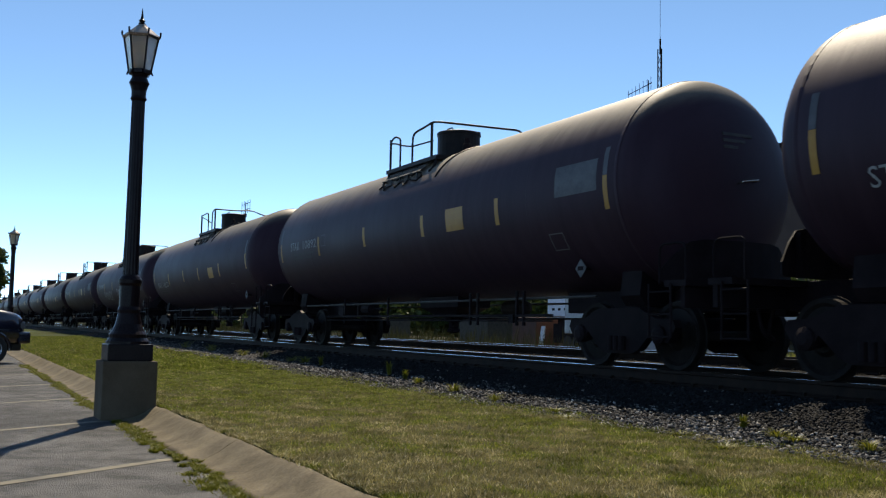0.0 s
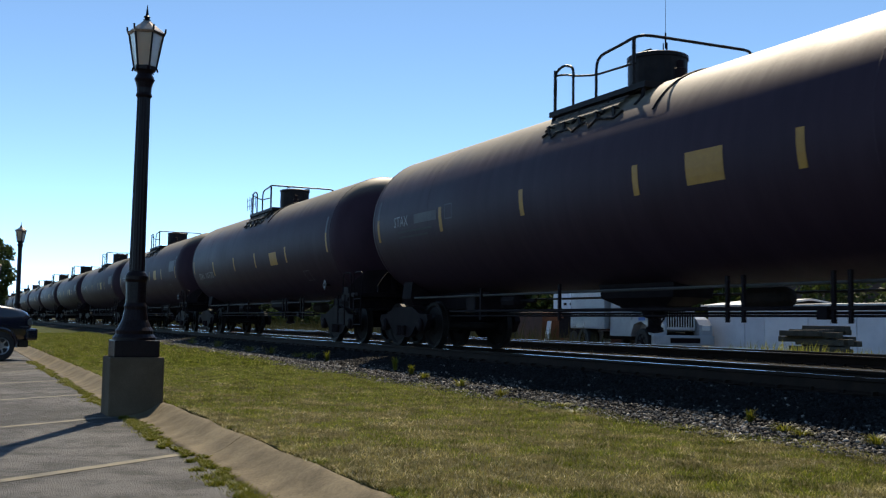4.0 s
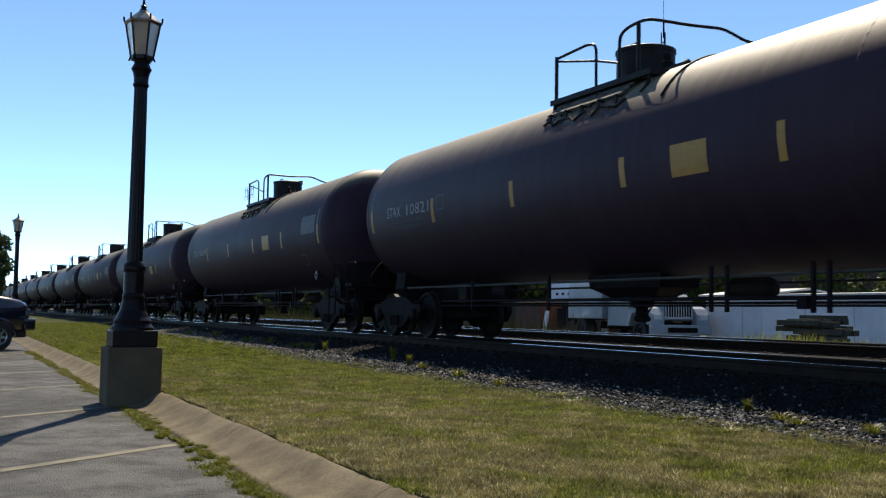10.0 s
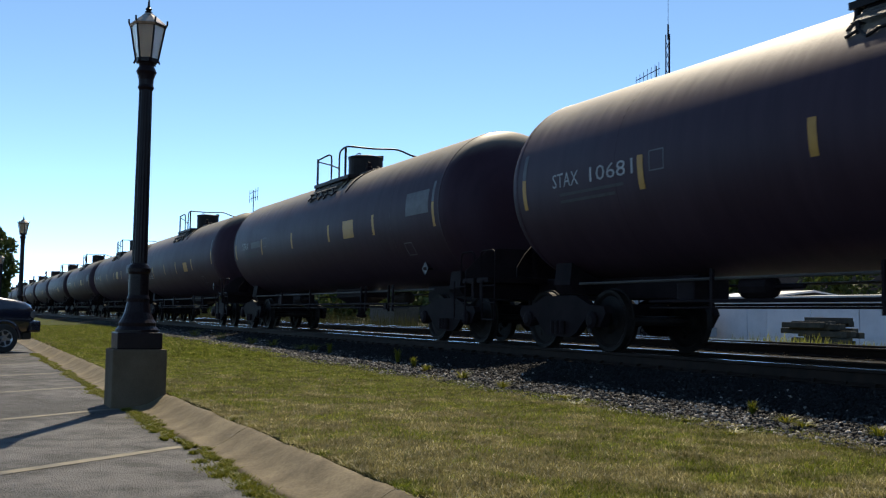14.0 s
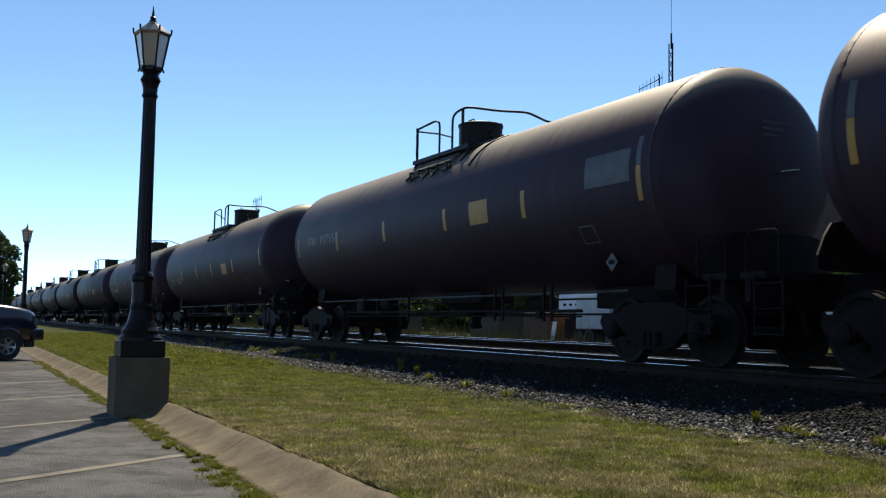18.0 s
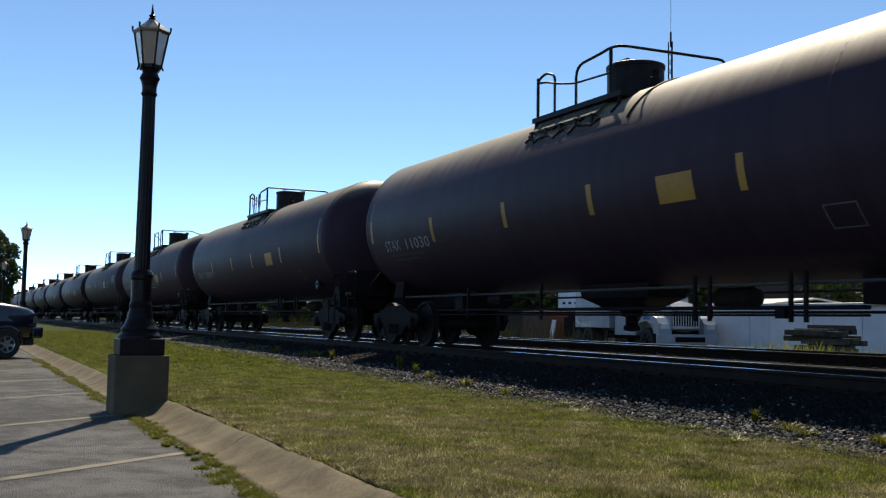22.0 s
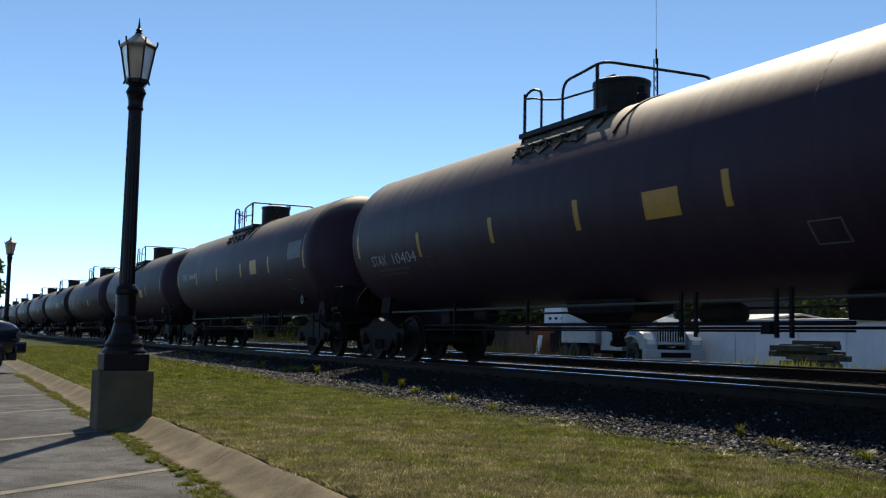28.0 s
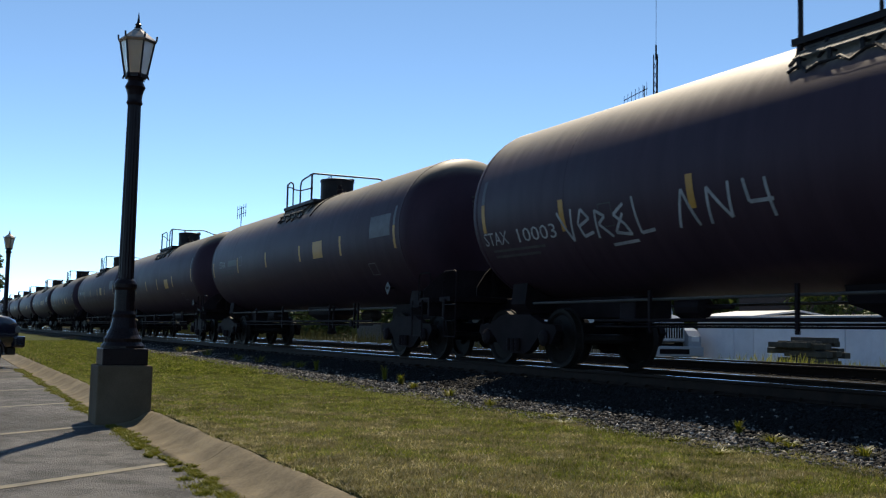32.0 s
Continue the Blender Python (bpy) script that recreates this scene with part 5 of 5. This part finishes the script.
def weed_row(x0, x1, y0, y1, n, tall, label, mat):
    x, y = rng.uniform(x0, x1, n), rng.uniform(y0, y1, n)
    den = 0.5 + 0.5 * np.sin(x * 1.7) * np.sin(x * 0.63 + 1)
    h = rng.uniform(0.4, 1.0, n) * tall * (0.45 + den)
    return blades("tall_weeds", x, y, np.full(n, -0.76), h, rng.uniform(0.02, 0.05, n), rng.uniform(0.05, 0.4, n), mat, label, "weeds")


weed_row(-26.5, -8, 21.6, 25.0, 8000, 0.72, "tall yellow-green weeds before the white sheds", M_TALL)
weed_row(-140, -36, 21, 27, 9000, 1.25, "dull olive weeds beyond the tracks", M_BRUSH)
weed_row(-300, -60, 24, 40, 5000, 1.7, "overgrown bank far along the tracks", M_BRUSH)


# white lorry with an upright slatted grille
def wheel_part(parent, x, y, r, w, rim):
    t_ = part("wheel", lathe([(r * 0.6, -w / 2), (r * 0.93, -w / 2), (r, -w * 0.35), (r, w * 0.35), (r * 0.93, w / 2), (r * 0.62, w / 2), (r * 0.6, w * 0.4), (r * 0.6, -w * 0.4), (r * 0.6, -w / 2)], 28, "Y", (x, y, r), caps=False), M_TYRE, parent, "black tyre on a steel rim")
    s = -1 if y < 0 else 1
    part("rim", lathe([(r * 0.6, y + s * w * 0.3), (r * 0.58, y + s * w * 0.5), (r * 0.5, y + s * w * 0.38), (r * 0.2, y + s * w * 0.3), (r * 0.16, y + s * w * 0.48), (0.02, y + s * w * 0.5)], 24, "Y", (x, 0, r)), rim, t_)
    for k in range(6):
        a = k * math.pi / 3 + 0.3
        slot = bmesh.new()
        rim_ = [(r * q * math.cos(a + d_), r * q * math.sin(a + d_)) for q, d_ in ((0.27, -0.2), (0.5, -0.38), (0.53, 0.0), (0.5, 0.38), (0.27, 0.2))]
        ring_loft(slot, [[(x + px_, y + s * w * h_, r + pz_) for px_, pz_ in rim_] for h_ in (0.2, 0.46)])
        part("wheel_slot", slot, M_TYRE, t_)
    return t_


def lorry(at):
    l = thing("lorry", "white bonneted lorry with an upright slatted grille", "truck", at=at)
    hood = bmesh.new()
    sec = lambda x, w, z0, z1: [(x, -w, z0), (x, -w, z1 - 0.25), (x, -w * 0.75, z1 - 0.06), (x, 0, z1), (x, w * 0.75, z1 - 0.06), (x, w, z1 - 0.25), (x, w, z0)]
    ring_loft(hood, [sec(0.0, 0.62, 0.95, 1.78), sec(-0.25, 0.68, 0.9, 1.92), (sec(-1.6, 0.9, 0.9, 2.1))])
    part("bonnet", hood, M_TRUCKW, l)
    cab = bmesh.new()
    ring_loft(cab, [[(-1.6, -1.1, 0.7), (-1.6, -1.1, 2.05), (-1.6, 1.1, 2.05), (-1.6, 1.1, 0.7)], [(-2.0, -1.1, 0.7), (-2.05, -1.05, 2.95), (-2.05, 1.05, 2.95), (-2.0, 1.1, 0.7)], [(-3.3, -1.1, 0.7), (-3.3, -1.05, 3.0), (-3.3, 1.05, 3.0), (-3.3, 1.1, 0.7)]])
    part("cab", cab, M_TRUCKW, l)
    part("windscreen", boxes((-1.9, -1.82, -0.95, 0.95, 2.1, 2.8)), M_GLASS, l)
    part("box_body", boxes((-6.6, -3.5, -1.25, 1.25, 0.95, 3.0), bevel=0.03), M_TRUCKW, l)
    part("chassis", boxes((-6.5, -0.3, -0.45, 0.45, 0.55, 0.85)), M_STEEL, l)
    g = part("grille", boxes((0.0, 0.015, -0.54, 0.54, 1.06, 1.62)), M_STEEL, l)
    for z_ in (0.98, 1.62):
        part("grille_bar", boxes((-0.02, 0.05, -0.56, 0.56, z_, z_ + 0.08)), M_CHROME, g)
    for k in range(11):
        part("grille_slat", boxes((0.0, 0.06, -0.53 + k * 0.104, -0.49 + k * 0.104, 1.06, 1.62), bevel=0.006), M_CHROME, g)
    part("bumper", boxes((0.05, 0.35, -1.2, 1.2, 0.42, 0.78), bevel=0.04), M_TRUCKW, l)
    part("bumper_grid", boxes((0.352, 0.36, -0.6, 0.6, 0.5, 0.68)), M_STEEL, l)
    for s in (-1, 1):
        f = bmesh.new()
        prof = [(0.2, 0.78), (0.2, 1.15), (0.0, 1.35), (-0.5, 1.5), (-1.2, 1.45), (-1.6, 1.2), (-1.6, 0.8), (-1.45, 0.8), (-1.25, 1.15), (-0.75, 1.25), (-0.3, 1.1), (-0.15, 0.78)]
        ring_loft(f, [[(x_, s * 0.66, z_) for x_, z_ in prof], [(x_, s * 1.18, z_) for x_, z_ in prof]])
        part("wing", f, M_TRUCKW, l)
        part("headlight", boxes((0.18, 0.24, s * 0.92 - 0.16, s * 0.92 + 0.16, 0.95, 1.15), bevel=0.02), M_LENS, l)
        part("wing_mark", boxes((-0.9, -0.4, s * 1.182 - 0.003, s * 1.182 + 0.003, 1.28, 1.4)), M_BLUE, l)
        wheel_part(l, -0.8, s * 0.98, 0.5, 0.28, M_STEEL)
        wheel_part(l, -5.4, s * 0.98, 0.5, 0.5, M_STEEL)
        part("mirror", boxes((-1.75, -1.65, s * 1.35 - 0.1, s * 1.35 + 0.1, 2.0, 2.5)), M_STEEL, l)
    return l


lorry(Matrix.Translation((-33.4, 28.0, -0.75)) @ Matrix.Rotation(radians(-9), 4, "Z") @ Matrix.Scale(1.2, 4))

# white box trailer with dark running gear
tl = thing("box_trailer", "white box trailer with a dark chassis parked in the yard", "trailer")
tx0, tx1, ty0 = -49.0, -43.3, 31.6
part("box", boxes((tx0, tx1, ty0, ty0 + 2.5, 1.25, 3.4), bevel=0.03), M_WHITE, tl)
part("chassis", boxes((tx0 + 0.2, tx1 - 0.2, ty0 + 0.6, ty0 + 1.9, 0.45, 1.22)), M_STEEL, tl)
part("side_skirt", boxes((tx0 + 0.6, tx1 - 0.6, ty0 + 0.03, ty0 + 0.08, -0.2, 0.93)), M_STEEL, tl)
part("red_mark", boxes((tx0 + 2.6, tx0 + 2.95, ty0 - 0.012, ty0 - 0.004, 1.62, 1.85)), M_RED, tl)
for k in range(7):
    part("dark_mark", boxes((tx0 + 0.5 + k * 0.62, tx0 + 0.78 + k * 0.62, ty0 - 0.012, ty0 - 0.004, 1.68, 1.82)), M_STEEL, tl)
part("lower_rail", boxes((tx0, tx1, ty0 - 0.03, ty0 - 0.002, 1.25, 1.36)), M_CHROME, tl)
for k in (-46.9, -45.6, -44.3):
    part("tyre", lathe([(0.25, ty0), (0.46, ty0), (0.5, ty0 + 0.06), (0.5, ty0 + 0.24), (0.46, ty0 + 0.3), (0.25, ty0 + 0.3)], 24, "Y", (k, 0, -0.25)), M_TYRE, tl)
b = bmesh.new()
ring_loft(b, [[(-46.0, 29.0, -0.75), (-45.5, 29.0, -0.75), (-45.4, 29.1, 0.75), (-45.7, 29.1, 0.75)], [(-46.0, 29.08, -0.75), (-45.5, 29.08, -0.75), (-45.4, 29.18, 0.75), (-45.7, 29.18, 0.75)]])
solid("white_board", b, M_WHITE, "white board leaning beside the trailer", "board")
solid("utility_box", boxes((-40.3, -39.6, 28.4, 28.9, -0.78, 0.3), bevel=0.02), M_WHITE, "small white metal utility box on the yard ground", "utility box")
solid("rusty_bin", boxes((-53.0, -50.2, 31.6, 33.2, -0.78, 1.3), bevel=0.03), M_RUSTY, "rust-red steel bin in the yard", "bin")
for k, (sx, sy, sw, sh_, m_) in enumerate(((-68.5, 36, 4.5, 2.4, M_OLD), (-57.5, 38, 5.0, 2.0, M_RUSTY), (-84, 34, 5.5, 2.1, M_OLD))):
    solid("yard_container", boxes((sx, sx + sw, sy, sy + 2.4, -0.78, -0.78 + sh_), bevel=0.03), m_, "shipping container standing in the yard", "container")


# masts and aerials
def lattice(at, high, w, whip):
    m_ = thing("lattice_mast", "thin steel lattice radio mast with a whip aerial", "radio mast", at=at)
    for k in range(3):
        a = k * 2.094
        part("mast_leg", tube([(w * math.cos(a), w * math.sin(a), 0), (w * math.cos(a), w * math.sin(a), high)], 0.06, 6), M_STEEL, m_)
    b = bmesh.new()
    for i in range(int(high / 0.9)):
        for k in range(3):
            a, c = k * 2.094, (k + 1 + i % 2 * 0) * 2.094
            tube([(w * math.cos(a), w * math.sin(a), i * 0.9), (w * math.cos(c), w * math.sin(c), i * 0.9 + 0.9)], 0.035, 4, b)
    tagged(part("mast_bracing", b, M_STEEL, m_), kind="stuff")
    part("whip_aerial", tube([(0, 0, high), (0, 0, high + 1.2), (0, 0, high + whip)], 0.022, 5), M_STEEL, m_)
    part("mast_top", tube([(0, 0, high - 0.5), (0, 0, high + 1.0)], 0.09, 6), M_STEEL, m_)
    return m_


lattice(pose(-73.62, 60, -0.75), 28.5, 0.22, 9.0)
ya = thing("yagi_aerial", "directional yagi aerial on a short steel pole", "aerial", at=pose(0, 0, 0))
part("pole", tube([(-75.4, 60, -0.8), (-75.4, 60, 25.1)], 0.06, 6), M_STEEL, ya)
part("boom", tube([(-78.6, 60, 24.3), (-74.9, 60, 24.75)], 0.045, 6), M_STEEL, ya)
for k in range(7):
    u = k / 6
    bx, bz = -78.55 + 3.55 * u, 24.31 + 0.43 * u
    part("element", tube([(bx, 60, bz - 0.4 - 0.25 * u), (bx, 60, bz + 0.4 + 0.25 * u)], 0.025, 5), M_STEEL, ya)
for z_ in (23.0, 23.5):
    part("side_arm", tube([(-75.9, 60, z_), (-73.7, 60, z_)], 0.035, 5), M_STEEL, ya)
ta = thing("tower_aerial", "slim aerial mast with crossed stub elements", "aerial", at=pose(-147.3, 40, -0.75))
part("pole", tube([(0, 0, 0), (0, 0, 20.0)], 0.07, 6), M_STEEL, ta)
for dx in (-2.2, -0.9, 1.2, 2.4):
    part("element", tube([(dx, 0, 18.2), (dx, 0, 20.2)], 0.04, 5), M_STEEL, ta)
for z_ in (18.8, 19.7):
    part("cross_arm", tube([(-2.4, 0, z_), (2.6, 0, z_)], 0.04, 5), M_STEEL, ta)


# ------------------------------------------------------------------ pickup
def pickup(at):
    p = thing("pickup_truck", "dark navy pickup truck parked nose to the kerb", "pickup truck", at=at)
    body = bmesh.new()

    def sec(x, w, z0, z1, e=0.1):
        return [(x, -w + 0.05, z0), (x, -w, z0 + 0.15), (x, -w, z1 - e), (x, -w + e, z1), (x, w - e, z1), (x, w, z1 - e), (x, w, z0 + 0.15), (x, w - 0.05, z0)]
    ring_loft(body, [sec(2.9, 0.8, 0.62, 0.98), sec(2.87, 0.88, 0.56, 1.1), sec(2.78, 0.94, 0.54, 1.2), sec(2.6, 0.98, 0.52, 1.27), sec(2.3, 0.995, 0.51, 1.33), sec(1.9, 1.0, 0.5, 1.38), sec(1.1, 1.0, 0.48, 1.43), sec(0.9, 1.0, 0.48, 1.45), sec(-0.9, 1.0, 0.48, 1.45), sec(-2.8, 1.0, 0.5, 1.42), sec(-2.9, 0.97, 0.55, 1.38)])
    part("body", body, M_NAVY, p, smooth=True)
    cab = bmesh.new()
    ring_loft(cab, [[(1.15, -0.92, 1.43), (1.15, 0.92, 1.43), (-1.05, 0.92, 1.45), (-1.05, -0.92, 1.45)], [(0.35, -0.76, 1.96), (0.35, 0.76, 1.96), (-0.85, 0.76, 1.98), (-0.85, -0.76, 1.98)]])
    part("cab_roof", cab, M_NAVY, p)
    for s in (-1, 1):
        w = bmesh.new()
        ring_loft(w, [[(0.85, s * 0.9, 1.5), (-0.9, s * 0.9, 1.5), (-0.8, s * 0.8, 1.88), (0.35, s * 0.8, 1.88)], [(0.85, s * 0.915, 1.5), (-0.9, s * 0.915, 1.5), (-0.8, s * 0.815, 1.88), (0.35, s * 0.815, 1.88)]])
        part("side_window", w, M_GLASS, p)
        part("headlight", boxes((2.62, 2.88, s * 0.8 - 0.15, s * 0.8 + 0.15, 0.86, 1.06), bevel=0.05), M_SMOKED, p, "clear headlight")
        for x_ in (2.02, -1.8):
            arc = [(x_ + 0.43 * math.cos(radians(d_)), s * 0.985, 0.36 + 0.43 * math.sin(radians(d_))) for d_ in range(-5, 186, 10)]
            part("wheel_arch", tube(arc, 0.04, 6), M_NAVY, p)
        for x_ in (2.02, -1.8):
            wheel_part(p, x_, s * 0.93, 0.36, 0.25, M_RIM)
    ws = bmesh.new()
    ring_loft(ws, [[(1.13, -0.84, 1.47), (1.13, 0.84, 1.47), (0.42, 0.72, 1.92), (0.42, -0.72, 1.92)], [(1.16, -0.84, 1.48), (1.16, 0.84, 1.48), (0.45, 0.72, 1.93), (0.45, -0.72, 1.93)]])
    part("windscreen", ws, M_GLASS, p)
    part("grille", boxes((2.84, 2.9, -0.6, 0.6, 0.8, 1.12), bevel=0.02), M_STEEL, p)
    bp = bmesh.new()
    box(bp, 2.7, 3.02, -0.98, 0.98, 0.5, 0.8, bevel=0.06)
    part("bumper", bp, M_NAVY, p)
    part("air_dam", boxes((2.6, 2.84, -0.85, 0.85, 0.32, 0.5), bevel=0.03), M_TYRE, p)
    part("bonnet_crease", boxes((1.2, 2.6, -0.02, 0.02, 1.3, 1.4)), M_NAVY, p)
    return p


pickup(Matrix.Translation((-26.75, -1.2, LOT_Z)) @ Matrix.Rotation(math.atan2(0.83, -0.4), 4, "Z"))



# ------------------------------------------------------------------ the train's run
SPEED = 15.06
TRAVEL = [(t, SPEED * (t - 28.0)) for t in (0.0, 16.0, 32.0)]   # seconds, way from the place at 28 s


def way(t):
    for (t0, d0), (t1, d1) in zip(TRAVEL, TRAVEL[1:]):
        if t <= t1:
            return d0 + (d1 - d0) * (t - t0) / (t1 - t0)
    return TRAVEL[-1][1]


def motions():
    for i, car in enumerate(CARS):
        base = X28 + (HEAD - i) * CAR_L + SLACK.get(i - HEAD, -0.2)
        walk(car, [(t, pose(base + d, TRACK_Y, RAIL_Z)) for t, d in TRAVEL])
    # wheels roll while their car is near
    for i, car in enumerate(CARS):
        base = X28 + (HEAD - i) * CAR_L + SLACK.get(i - HEAD, -0.2)
        sets = [(o, b_) for b_ in car.children if b_.name.startswith("bogie") for o in b_.children if o.name.startswith("wheelset")]
        steps = [k / FPS for k in range(0, 32 * FPS + 1) if -48 < base + way(k / FPS) < 2]
        for o, b_ in sets:
            at = o.location.copy()
            rows_ = []
            ts = sorted(set([0.0] + steps + [32.0]))
            for t in ts:
                w = way(min(max(t, steps[0]), steps[-1])) if steps else 0.0
                rows_.append((t, pose(at.x, at.y, at.z) @ Matrix.Rotation(w / 0.457, 4, "Y")))
            walk(o, rows_)


motions()
